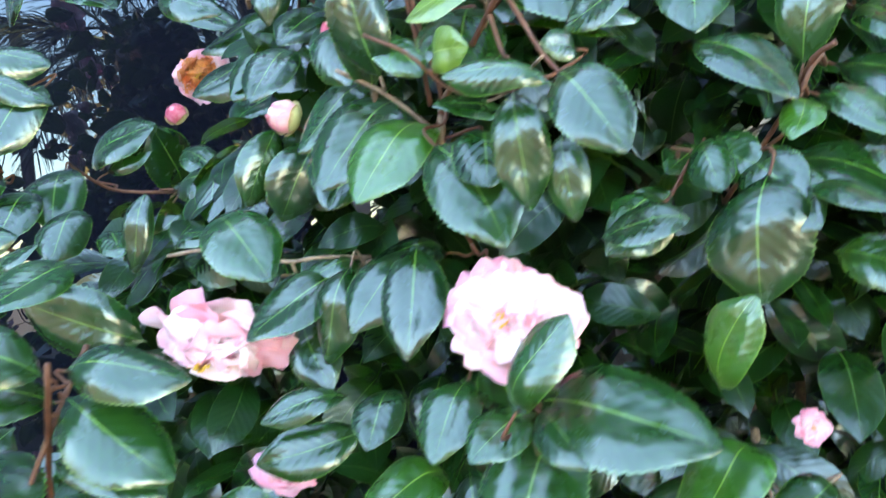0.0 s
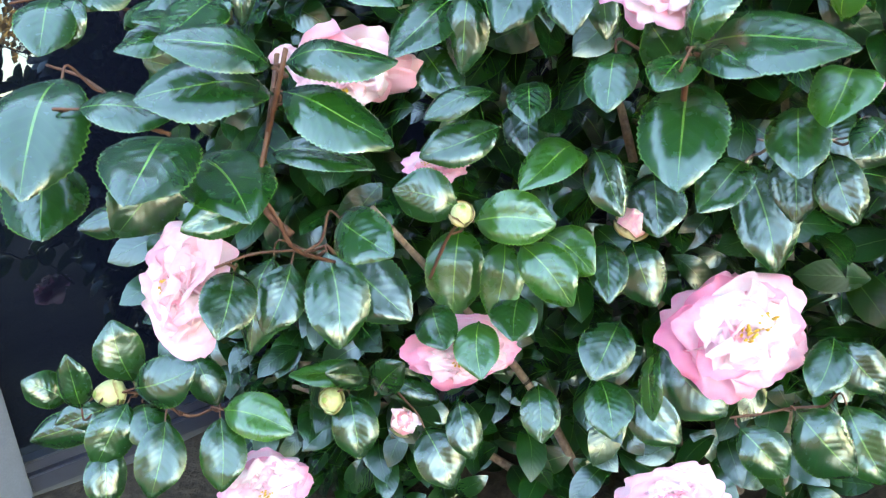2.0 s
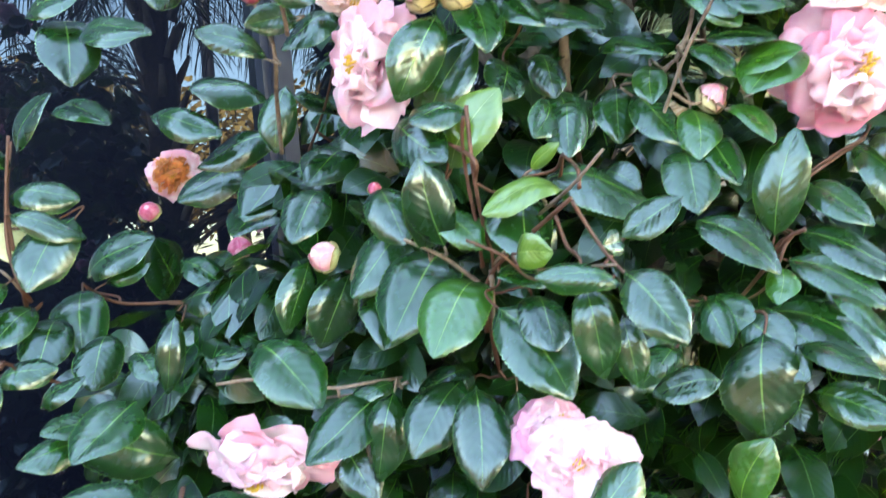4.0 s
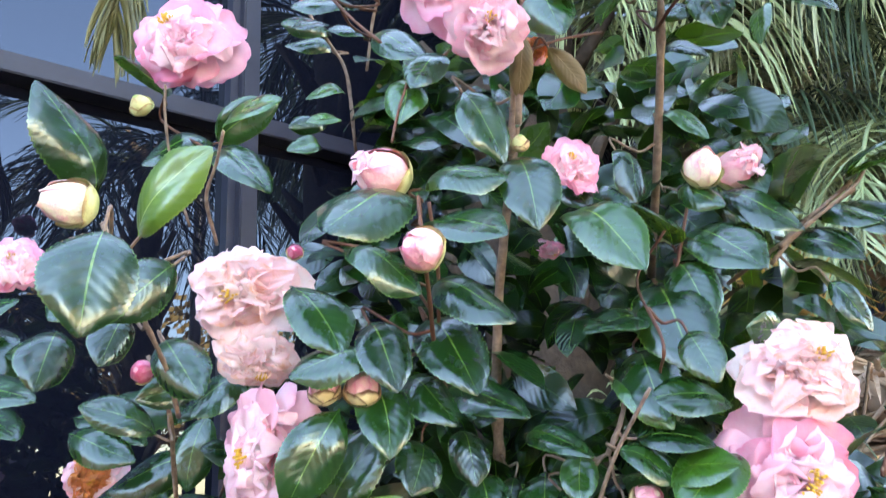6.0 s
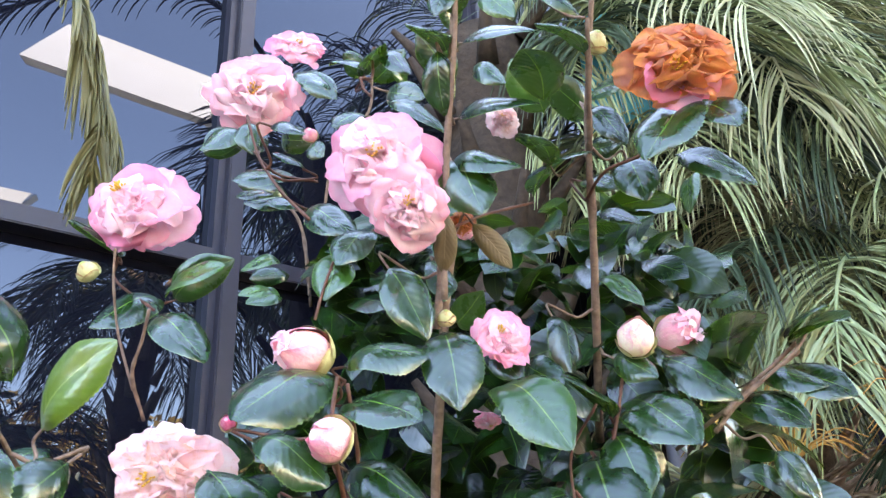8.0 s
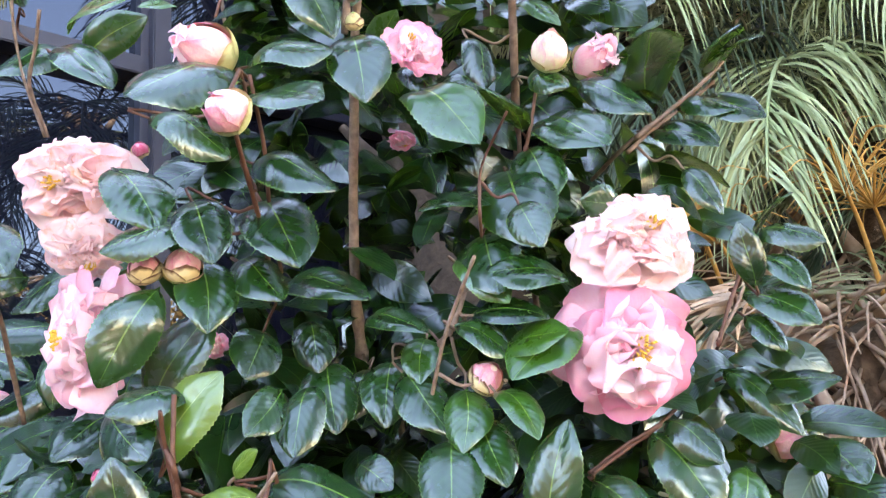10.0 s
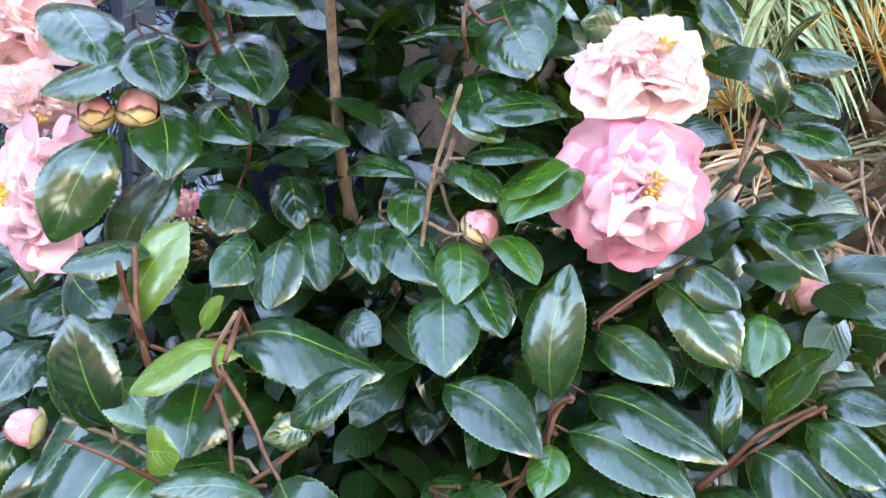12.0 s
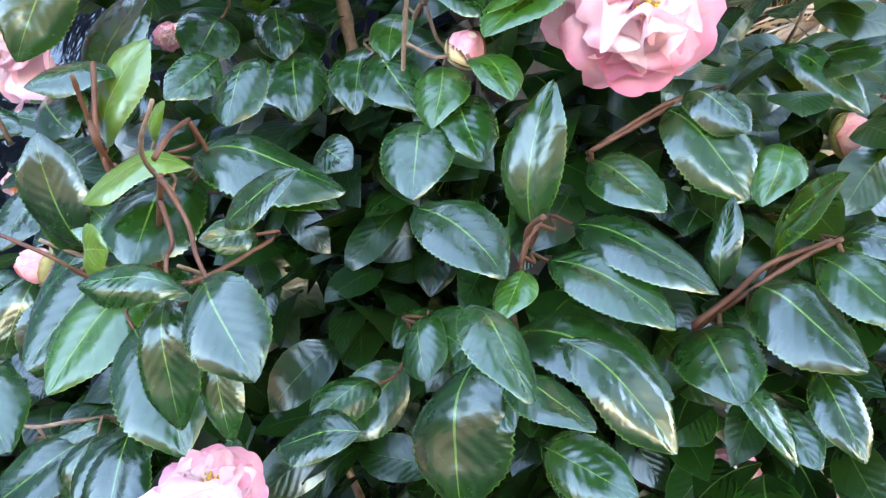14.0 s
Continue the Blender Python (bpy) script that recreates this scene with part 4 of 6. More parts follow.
bud(bush, at_bush(0.288, 0.077, 1.656), (0.123, -0.661, 0.740), 0.0130, "closed", "dry", 8, 28, "small closed brown bud", 1.0, 0)
bud(bush, at_bush(0.076, -0.099, 1.601), (-0.607, -0.784, 0.127), 0.0289, "pale", "green", 6, 29, "fat cream bud with a pink tip", 0.85, 0)
bud(bush, at_bush(-0.051, 0.167, 1.712), (-0.085, -0.783, 0.616), 0.0199, "closed", "green", 6, 30, "small closed green bud", 1.0, 0)
bud(bush, at_bush(0.168, 0.122, 1.815), (0.134, -0.830, 0.541), 0.0123, "pink", "green", 5, 31, "tiny pink bud", 1.0, 0)
bud(bush, at_bush(0.104, 0.131, 1.583), (0.144, -0.894, 0.424), 0.0130, "red", "dry", 5, 32, "tiny pink bud", 1.0, 0)
bud(bush, at_bush(0.190, 0.013, 1.486), (0.257, -0.498, 0.828), 0.0224, "pink", "dry", 9, 33, "cream bud with brown scales", 1.0, 0)
bud(bush, at_bush(0.168, 0.012, 1.485), (-0.024, -0.502, 0.865), 0.0199, "pink", "dry", 10, 34, "closed brown and green bud", 1.0, 0)
bud(bush, at_bush(0.370, 0.077, 1.408), (0.485, -0.570, 0.664), 0.0227, "pink", "dry", 8, 35, "round bud with brown scales and a pink tip", 1.0, 0)
bud(bush, at_bush(0.600, 0.216, 1.338), (0.732, -0.662, 0.163), 0.0295, "pink", "green", 5, 36, "pink camellia bud on a green base", 1.0, 0)
bud(bush, at_bush(0.128, -0.111, 1.051), (0.282, -0.542, 0.791), 0.0181, "closed", "dry", 8, 37, "round closed golden brown bud", 1.0, 0)
bud(bush, at_bush(0.252, -0.013, 0.988), (0.246, -0.365, 0.898), 0.0286, "pink", "dry", 5, 38, "pink bud with brown scales", 1.0, 0)
bud(bush, at_bush(0.007, 0.031, 0.722), (0.282, -0.542, 0.791), 0.0376, "pink", "green", 2, 39, "deep pink opening bud", 0.8, 5)
bud(bush, at_bush(-0.279, -0.036, 0.807), (-0.432, -0.715, 0.550), 0.0341, "closed", "green", 5, 40, "cream green bud", 1.0, 0)
bud(bush, at_bush(-0.048, -0.009, 0.788), (-0.155, -0.774, 0.614), 0.0269, "closed", "green", 5, 41, "cream green bud", 1.0, 0)
bud(bush, at_bush(0.070, 0.067, 1.290), (-0.451, -0.778, 0.437), 0.0254, "pink", "green", 4, 42, "pink and white bud", 1.0, 0)
bud(bush, at_bush(-0.295, 0.413, 1.259), (0.189, -0.786, 0.589), 0.0274, "red", "green", 3, 43, "small pink bud", 1.0, 0)
bud(bush, at_bush(-0.183, 0.438, 1.208), (0.289, -0.956, 0.043), 0.0333, "red", "green", 2, 44, "small pink bud", 1.0, 0)
bud(bush, at_bush(0.117, 0.043, 1.351), (0.127, -0.616, 0.778), 0.0112, "red", "green", 3, 45, "tiny pink bud", 1.0, 0)
bud(bush, at_bush(0.047, 0.006, 1.501), (-0.029, -0.963, 0.269), 0.0156, "red", "green", 2, 46, "small pink bud", 1.0, 0)
flower(bush, at_bush(0.299, 0.089, 1.731), (0.364, -0.931, 0.017), 0.021, "brown", 47, "small withered orange flower")
bud(bush, at_bush(0.399, 0.100, 1.865), (0.218, -0.793, 0.568), 0.0193, "closed", "green", 6, 48, "small closed green bud", 1.0, 0)
flower(bush, at_bush(0.329, 0.102, 1.815), (0.359, -0.927, 0.110), 0.025, "faded", 49, "small old camellia flower turning brown")
flower(bush, at_bush(0.258, -0.069, 1.203), (0.201, -0.549, 0.811), 0.056, "pink", 50, "pink camellia flower low on the shrub")
flower(bush, at_bush(0.527, 0.116, 1.132), (0.242, -0.791, 0.562), 0.031, "pink", 51, "small pink camellia flower deep in the leaves")
flower(bush, at_bush(0.579, 0.144, 1.101), (0.242, -0.791, 0.562), 0.034, "pale", 52, "pale pink camellia flower deep in the leaves")
flower(bush, at_bush(0.184, 0.074, 1.438), (0.150, -0.925, 0.349), 0.020, "pink", 53, "small deep pink camellia flower", flat=0.7)
flower(bush, at_bush(0.430, 0.017, 1.098), (0.216, -0.754, 0.621), 0.023, "pink", 54, "small pink camellia flower", flat=0.7)
flower(bush, at_bush(-0.005, -0.055, 1.572), (0.347, -0.933, 0.093), 0.032, "pink", 55, "pink camellia flower beside a fat bud")


# ---- twigs with their leaves ----
b = branch(bush, [(-0.237, -0.367, 1.181), (-0.235, -0.409, 1.143), (-0.240, -0.428, 1.110), (-0.233, -0.428, 1.084), (-0.229, -0.419, 1.056), (-0.221, -0.368, 1.017)], 0.0018, 0.0013, TWIG)
sprout(b, [
    ("d", (-0.239, -0.440, 1.102), (-0.269, -0.485, 1.106), -48, 1.00),
    ("d", (-0.202, -0.397, 1.070), (-0.154, -0.441, 1.065), 20, 1.23),
    ("d", (-0.230, -0.365, 1.026), (-0.213, -0.417, 0.971), -12, 1.27),
    ("d", (-0.240, -0.320, 0.998), (-0.174, -0.355, 0.956), 14, 1.25),
])
sprout(b, [
    ("d", (-0.277, -0.361, 1.019), (-0.287, -0.421, 0.966), -4, 1.00),
    ("d", (-0.259, -0.369, 1.018), (-0.272, -0.414, 0.980), -30, 1.27),
])
b = branch(bush, [(-0.229, -0.419, 1.056), (-0.268, -0.410, 1.048), (-0.295, -0.420, 1.042)], 0.0010, 0.0010, TWIG)
sprout(b, [
    ("d", (-0.359, -0.328, 1.091), (-0.394, -0.387, 1.051), -46, 1.36),
    ("d", (-0.414, -0.297, 1.026), (-0.471, -0.334, 1.034), -12, 1.00),
    ("d", (-0.289, -0.405, 1.031), (-0.283, -0.459, 1.008), -28, 1.37),
])
b = branch(bush, [(-0.049, -0.275, 1.421), (-0.044, -0.287, 1.378), (-0.039, -0.275, 1.335), (-0.034, -0.271, 1.310), (-0.039, -0.255, 1.259), (-0.037, -0.210, 1.198)], 0.0015, 0.0014, TWIG)
sprout(b, [
    ("d", (-0.022, -0.237, 1.199), (-0.015, -0.275, 1.156), -14, 1.00),
    ("d", (-0.058, -0.209, 1.197), (-0.094, -0.259, 1.208), -8, 1.00),
    ("d", (0.005, -0.245, 1.419), (-0.002, -0.286, 1.401), -48, 1.08),
])
sprout(b, [
    ("d", (-0.106, -0.239, 1.409), (-0.064, -0.284, 1.387), 34, 1.11),
])
b = branch(bush, [(-0.034, -0.271, 1.310), (-0.004, -0.286, 1.345), (0.021, -0.345, 1.378), (0.038, -0.357, 1.400)], 0.0016, 0.0009, BARK)
sprout(b, [
    ("y", (-0.005, -0.297, 1.380), (0.012, -0.313, 1.399), 64, 0.74),
])
b = branch(bush, [(-0.038, -0.267, 1.289), (-0.067, -0.273, 1.314), (-0.095, -0.283, 1.331)], 0.0016, 0.0012, BARK)
sprout(b, [
    ("d", (-0.066, -0.284, 1.325), (-0.081, -0.290, 1.388), -22, 1.06),
    ("d", (-0.081, -0.264, 1.315), (-0.085, -0.283, 1.372), 16, 1.00),
])
b = branch(bush, [(-0.030, -0.272, 1.304), (0.007, -0.294, 1.313), (0.045, -0.367, 1.336)], 0.0012, 0.0008, BARK)
sprout(b, [
])
b = branch(bush, [(0.038, -0.140, 1.720), (0.033, -0.148, 1.662), (0.024, -0.115, 1.607), (0.017, -0.093, 1.545), (0.014, -0.078, 1.467), (0.016, -0.065, 1.409)], 0.0030, 0.0047, BARK)
sprout(b, [
    ("d", (0.023, -0.145, 1.708), (0.038, -0.175, 1.674), -18, 1.00),
    ("m", (0.031, -0.071, 1.666), (0.056, -0.112, 1.687), 110, 1.03),
    ("d", (0.062, -0.114, 1.643), (0.089, -0.148, 1.618), 24, 1.00),
    ("d", (0.090, -0.094, 1.631), (0.118, -0.127, 1.615), 56, 1.21),
    ("d", (-0.075, -0.150, 1.752), (-0.028, -0.183, 1.724), 18, 1.00),
])
sprout(b, [
    ("d", (0.032, -0.117, 1.412), (0.028, -0.163, 1.385), -8, 1.00),
    ("d", (0.064, -0.053, 1.280), (0.068, -0.098, 1.245), -10, 1.22),
])
b = branch(bush, [(0.152, -0.170, 1.938), (0.147, -0.137, 1.870), (0.144, -0.117, 1.812), (0.146, -0.094, 1.743), (0.147, -0.058, 1.663), (0.148, 0.001, 1.567)], 0.0019, 0.0040, BARK)
sprout(b, [
    ("d", (0.158, -0.091, 1.635), (0.186, -0.129, 1.621), 34, 1.00),
    ("d", (0.111, -0.084, 1.670), (0.127, -0.118, 1.625), -22, 1.00),
    ("d", (0.149, -0.015, 1.861), (0.112, -0.059, 1.884), -110, 1.06),
])
sprout(b, [
    ("m", (0.056, -0.076, 1.958), (0.086, -0.102, 1.927), 34, 1.00),
    ("d", (0.147, -0.069, 1.850), (0.175, -0.100, 1.809), 14, 1.00),
    ("d", (0.147, -0.073, 1.811), (0.170, -0.100, 1.807), 84, 1.12),
])
sprout(b, [
    ("d", (0.144, -0.071, 1.857), (0.176, -0.112, 1.857), 40, 0.95),
    ("m", (0.150, -0.054, 1.702), (0.184, -0.088, 1.679), -2, 1.00),
    ("d", (0.045, -0.048, 1.906), (0.075, -0.074, 1.879), 28, 1.00),
    ("m", (0.241, -0.055, 1.791), (0.221, -0.090, 1.752), 42, 0.79),
])
b = branch(bush, [(0.055, -0.233, 1.904), (0.052, -0.222, 1.842), (0.045, -0.204, 1.791), (0.040, -0.189, 1.725), (0.038, -0.180, 1.673)], 0.0020, 0.0026, BARK)
sprout(b, [
    ("d", (-0.062, -0.187, 1.790), (-0.049, -0.197, 1.778), 44, 1.50),
    ("d", (-0.027, -0.087, 1.861), (0.028, -0.091, 1.830), 10, 0.92),
])
b = branch(bush, [(0.040, -0.188, 1.721), (0.066, -0.161, 1.738), (0.099, -0.108, 1.759)], 0.0012, 0.0011, TWIG)
sprout(b, [
])
b = branch(bush, [(0.141, -0.108, 1.759), (0.155, -0.139, 1.773), (0.182, -0.163, 1.779), (0.201, -0.164, 1.803)], 0.0014, 0.0010, TWIG)
sprout(b, [
    ("d", (0.138, -0.082, 1.782), (0.165, -0.111, 1.769), 30, 1.00),
])
b = branch(bush, [(0.175, -0.259, 1.331), (0.166, -0.252, 1.323), (0.159, -0.236, 1.301), (0.138, -0.215, 1.258), (0.127, -0.200, 1.235)], 0.0014, 0.0016, TWIG)
sprout(b, [
    ("d", (0.142, -0.279, 1.259), (0.164, -0.324, 1.251), 42, 1.36),
    ("d", (0.105, -0.254, 1.275), (0.142, -0.291, 1.273), 30, 1.18),
])
sprout(b, [
    ("d", (0.144, -0.294, 1.270), (0.140, -0.331, 1.214), 14, 1.50),
    ("d", (0.096, -0.250, 1.252), (0.064, -0.289, 1.224), -36, 1.21),
    ("d", (0.160, -0.363, 1.319), (0.188, -0.403, 1.301), -28, 1.00),
    ("d", (0.185, -0.302, 1.284), (0.235, -0.321, 1.243), -1, 1.00),
    ("d", (0.175, -0.303, 1.233), (0.216, -0.337, 1.230), 28, 1.05),
    ("d", (0.116, -0.213, 1.267), (0.094, -0.262, 1.267), -8, 1.00),
    ("d", (0.161, -0.305, 1.266), (0.202, -0.343, 1.264), -14, 1.00),
    ("d", (0.090, -0.279, 1.251), (0.073, -0.324, 1.253), -18, 1.00),
])
sprout(b, [
    ("d", (0.113, -0.259, 1.281), (0.121, -0.303, 1.265), 22, 1.03),
    ("d", (0.134, -0.269, 1.274), (0.159, -0.312, 1.261), 36, 1.24),
])
b = branch(bush, [(0.321, -0.197, 1.303), (0.304, -0.201, 1.296), (0.279, -0.207, 1.281), (0.252, -0.195, 1.255), (0.235, -0.181, 1.229)], 0.0014, 0.0014, TWIG)
sprout(b, [
    ("d", (0.257, -0.245, 1.243), (0.290, -0.272, 1.214), -22, 1.00),
    ("d", (0.304, -0.227, 1.243), (0.319, -0.265, 1.213), 6, 1.00),
    ("d", (0.282, -0.226, 1.220), (0.298, -0.270, 1.212), 6, 1.00),
    ("d", (0.333, -0.205, 1.276), (0.343, -0.243, 1.265), 10, 1.00),
])
b = branch(bush, [(-0.049, -0.292, 1.415), (-0.051, -0.285, 1.399), (-0.050, -0.278, 1.375), (-0.044, -0.274, 1.334), (-0.042, -0.268, 1.307)], 0.0012, 0.0014, TWIG)
sprout(b, [
])
b = branch(bush, [(-0.040, -0.364, 1.350), (-0.019, -0.362, 1.340), (-0.004, -0.347, 1.322), (0.019, -0.344, 1.319), (0.045, -0.359, 1.327)], 0.0009, 0.0009, TWIG)
sprout(b, [
    ("y", (-0.012, -0.343, 1.336), (0.009, -0.363, 1.342), 64, 1.43),
    ("d", (0.050, -0.310, 1.336), (0.040, -0.341, 1.341), -58, 1.00),
])
b = branch(bush, [(0.191, -0.182, 1.352), (0.216, -0.166, 1.366), (0.243, -0.150, 1.378), (0.287, -0.048, 1.382), (0.313, -0.042, 1.393)], 0.0012, 0.0015, TWIG)
sprout(b, [
    ("m", (0.299, -0.151, 1.349), (0.282, -0.198, 1.324), -2, 1.03),
])
b = branch(bush, [(-0.017, -0.230, 1.614), (-0.013, -0.217, 1.571), (-0.014, -0.205, 1.531), (-0.011, -0.192, 1.488)], 0.0013, 0.0014, TWIG)
sprout(b, [
])
sprout(b, [
    ("d", (0.041, -0.163, 1.454), (0.088, -0.203, 1.451), 2, 1.00),
    ("d", (-0.032, -0.170, 1.447), (-0.030, -0.211, 1.421), -36, 1.50),
])
b = branch(bush, [(0.325, -0.013, 1.659), (0.306, -0.035, 1.640), (0.272, -0.037, 1.612), (0.238, -0.040, 1.586), (0.212, -0.011, 1.561)], 0.0015, 0.0020, BARK)
sprout(b, [
])
b = branch(bush, [(-0.163, -0.221, 1.666), (-0.173, -0.211, 1.644), (-0.185, -0.200, 1.621), (-0.187, -0.177, 1.589)], 0.0012, 0.0013, BARK)
sprout(b, [
    ("d", (-0.237, -0.256, 1.614), (-0.250, -0.292, 1.687), -25, 1.15),
])
b = branch(bush, [(-0.165, -0.357, 1.592), (-0.177, -0.315, 1.562), (-0.175, -0.291, 1.531), (-0.176, -0.268, 1.505), (-0.180, -0.245, 1.473)], 0.0013, 0.0016, BARK)
sprout(b, [
    ("d", (-0.145, -0.387, 1.587), (-0.137, -0.417, 1.540), -28, 1.50),
    ("y", (-0.175, -0.306, 1.587), (-0.125, -0.324, 1.637), 50, 1.00),
    ("d", (-0.139, -0.331, 1.572), (-0.153, -0.372, 1.544), -52, 1.09),
    ("d", (-0.193, -0.241, 1.522), (-0.150, -0.278, 1.494), 14, 1.06),
    ("d", (-0.195, -0.287, 1.540), (-0.188, -0.321, 1.516), -34, 1.14),
])
b = branch(bush, [(-0.294, -0.062, 1.743), (-0.295, -0.059, 1.711), (-0.290, -0.053, 1.664), (-0.276, -0.045, 1.612)], 0.0013, 0.0013, BARK)
sprout(b, [
    ("m", (-0.308, 0.077, 1.712), (-0.233, 0.060, 1.752), 80, 1.00),
])
b = branch(bush, [(0.142, -0.144, 1.600), (0.123, -0.134, 1.564), (0.127, -0.247, 1.529), (0.127, -0.236, 1.508)], 0.0010, 0.0010, TWIG)
sprout(b, [
    ("d", (0.149, -0.195, 1.530), (0.163, -0.227, 1.503), 24, 1.22),
])
sprout(b, [
    ("d", (0.220, -0.148, 1.529), (0.192, -0.180, 1.532), -76, 1.18),
])
b = branch(bush, [(-0.468, -0.182, 1.402), (-0.469, -0.196, 1.354), (-0.466, -0.209, 1.311), (-0.455, -0.217, 1.277), (-0.458, -0.203, 1.256)], 0.0015, 0.0020, TWIG)
sprout(b, [
])
sprout(b, [
    ("c", (-0.487, -0.170, 1.321), (-0.460, -0.212, 1.296), -22, 1.50),
])
sprout(b, [
    ("d", (-0.437, 0.015, 1.403), (-0.355, -0.000, 1.383), 20, 1.00),
    ("d", (-0.359, -0.223, 1.479), (-0.289, -0.241, 1.483), 10, 0.99),
])
b = branch(bush, [(-0.458, -0.203, 1.256), (-0.470, -0.217, 1.288), (-0.492, -0.219, 1.294)], 0.0013, 0.0015, BARK)
b = branch(bush, [(-0.534, -0.296, 0.820), (-0.495, -0.291, 0.810), (-0.453, -0.293, 0.787), (-0.427, -0.268, 0.777), (-0.420, -0.219, 0.691)], 0.0015, 0.0021, TWIG)
sprout(b, [
    ("d", (-0.503, -0.295, 0.831), (-0.512, -0.285, 0.901), 30, 1.38),
    ("d", (-0.488, -0.316, 0.840), (-0.418, -0.309, 0.863), 34, 1.42),
    ("d", (-0.534, -0.341, 0.832), (-0.533, -0.337, 0.894), 30, 1.00),
    ("d", (-0.577, -0.312, 0.815), (-0.602, -0.331, 0.856), -18, 1.46),
    ("d", (-0.507, -0.308, 0.815), (-0.526, -0.362, 0.774), -36, 1.34),
    ("d", (-0.502, -0.294, 0.804), (-0.470, -0.340, 0.785), -20, 1.50),
    ("d", (-0.524, -0.318, 0.815), (-0.568, -0.352, 0.814), -34, 1.14),
    ("d", (-0.527, -0.321, 0.801), (-0.589, -0.364, 0.807), -32, 1.00),
    ("d", (-0.452, -0.330, 0.814), (-0.453, -0.387, 0.762), -30, 1.26),
])
sprout(b, [
    ("m", (-0.403, -0.304, 0.807), (-0.325, -0.317, 0.794), 16, 1.16),
    ("d", (-0.411, -0.300, 0.795), (-0.398, -0.353, 0.742), -22, 1.23),
    ("d", (-0.492, -0.199, 0.798), (-0.455, -0.236, 0.755), -10, 1.26),
    ("d", (-0.525, -0.335, 0.783), (-0.513, -0.382, 0.736), -30, 1.21),
])
b = branch(bush, [(-0.307, -0.271, 0.797), (-0.281, -0.258, 0.807), (-0.257, -0.251, 0.810), (-0.248, -0.212, 0.770)], 0.0012, 0.0016, TWIG)
sprout(b, [
    ("m", (-0.268, -0.257, 0.811), (-0.330, -0.284, 0.842), 10, 1.00),
    ("d", (-0.251, -0.266, 0.824), (-0.280, -0.304, 0.859), -44, 1.03),
    ("d", (-0.251, -0.260, 0.801), (-0.213, -0.277, 0.851), 54, 1.13),
    ("d", (-0.290, -0.240, 0.782), (-0.271, -0.287, 0.734), -10, 1.40),
    ("d", (-0.268, -0.173, 0.748), (-0.206, -0.188, 0.734), 8, 1.00),
    ("d", (-0.212, -0.240, 0.740), (-0.177, -0.282, 0.694), 0, 1.50),
    ("d", (-0.172, -0.233, 0.775), (-0.153, -0.276, 0.730), -4, 1.17),
])
b = branch(bush, [(0.094, -0.278, 0.803), (0.122, -0.271, 0.803), (0.148, -0.264, 0.805), (0.176, -0.249, 0.796)], 0.0011, 0.0013, TWIG)
sprout(b, [
    ("d", (-0.081, -0.278, 0.835), (-0.075, -0.324, 0.803), -4, 1.31),
    ("d", (-0.006, -0.305, 0.925), (-0.028, -0.358, 0.905), -12, 1.48),
    ("d", (0.034, -0.222, 0.841), (0.093, -0.266, 0.793), 20, 1.47),
    ("d", (0.026, -0.318, 0.906), (0.017, -0.362, 0.867), 52, 1.00),
    ("d", (-0.023, -0.311, 0.869), (-0.011, -0.359, 0.844), 4, 1.50),
    ("d", (-0.001, -0.299, 0.849), (0.046, -0.331, 0.815), 18, 1.29),
    ("d", (0.183, -0.241, 0.871), (0.158, -0.292, 0.843), 2, 1.18),
    ("d", (0.188, -0.243, 0.866), (0.222, -0.274, 0.833), 28, 1.50),
    ("d", (0.150, -0.273, 0.811), (0.198, -0.311, 0.770), 24, 1.50),
])
sprout(b, [
    ("d", (0.195, -0.262, 0.811), (0.223, -0.311, 0.762), 22, 1.45),
    ("d", (0.101, -0.285, 0.798), (0.141, -0.314, 0.768), 22, 1.50),
])
b = branch(bush, [(0.088, -0.321, 1.091), (0.116, -0.298, 1.077), (0.140, -0.292, 1.077), (0.169, -0.265, 1.070)], 0.0008, 0.0009, BARK)
sprout(b, [
    ("d", (0.099, -0.205, 1.028), (0.121, -0.273, 0.956), 16, 1.02),
    ("d", (0.085, -0.297, 1.064), (0.047, -0.357, 1.055), -4, 1.00),
    ("d", (0.139, -0.208, 1.039), (0.136, -0.256, 0.993), 10, 1.30),
    ("d", (0.161, -0.229, 1.043), (0.176, -0.272, 0.998), 22, 1.21),
    ("d", (0.191, -0.254, 1.075), (0.158, -0.306, 1.071), -18, 1.02),
])
b = branch(bush, [(0.044, -0.362, 1.166), (0.040, -0.356, 1.158), (0.029, -0.341, 1.147), (0.018, -0.300, 1.098)], 0.0011, 0.0011, TWIG)
sprout(b, [
    ("d", (0.006, -0.204, 0.950), (0.027, -0.247, 0.904), 12, 1.36),
    ("d", (-0.019, -0.266, 0.981), (-0.015, -0.321, 0.955), 0, 1.09),
    ("d", (0.040, -0.372, 1.167), (0.070, -0.413, 1.167), 6, 1.00),
    ("d", (0.031, -0.335, 1.150), (0.011, -0.366, 1.186), -100, 1.30),
    ("d", (0.022, -0.236, 1.032), (0.025, -0.290, 0.999), 4, 1.50),
])
sprout(b, [
])
b = branch(bush, [(0.122, -0.226, 1.497), (0.111, -0.215, 1.472), (0.100, -0.205, 1.445), (0.086, -0.184, 1.393)], 0.0011, 0.0015, BARK)
sprout(b, [
])
sprout(b, [
    ("d", (0.018, -0.222, 1.417), (0.019, -0.272, 1.387), 0, 1.00),
    ("m", (0.131, -0.195, 1.408), (0.159, -0.234, 1.389), -8, 1.00),
    ("d", (0.044, -0.215, 1.366), (0.069, -0.236, 1.357), 32, 1.36),
])
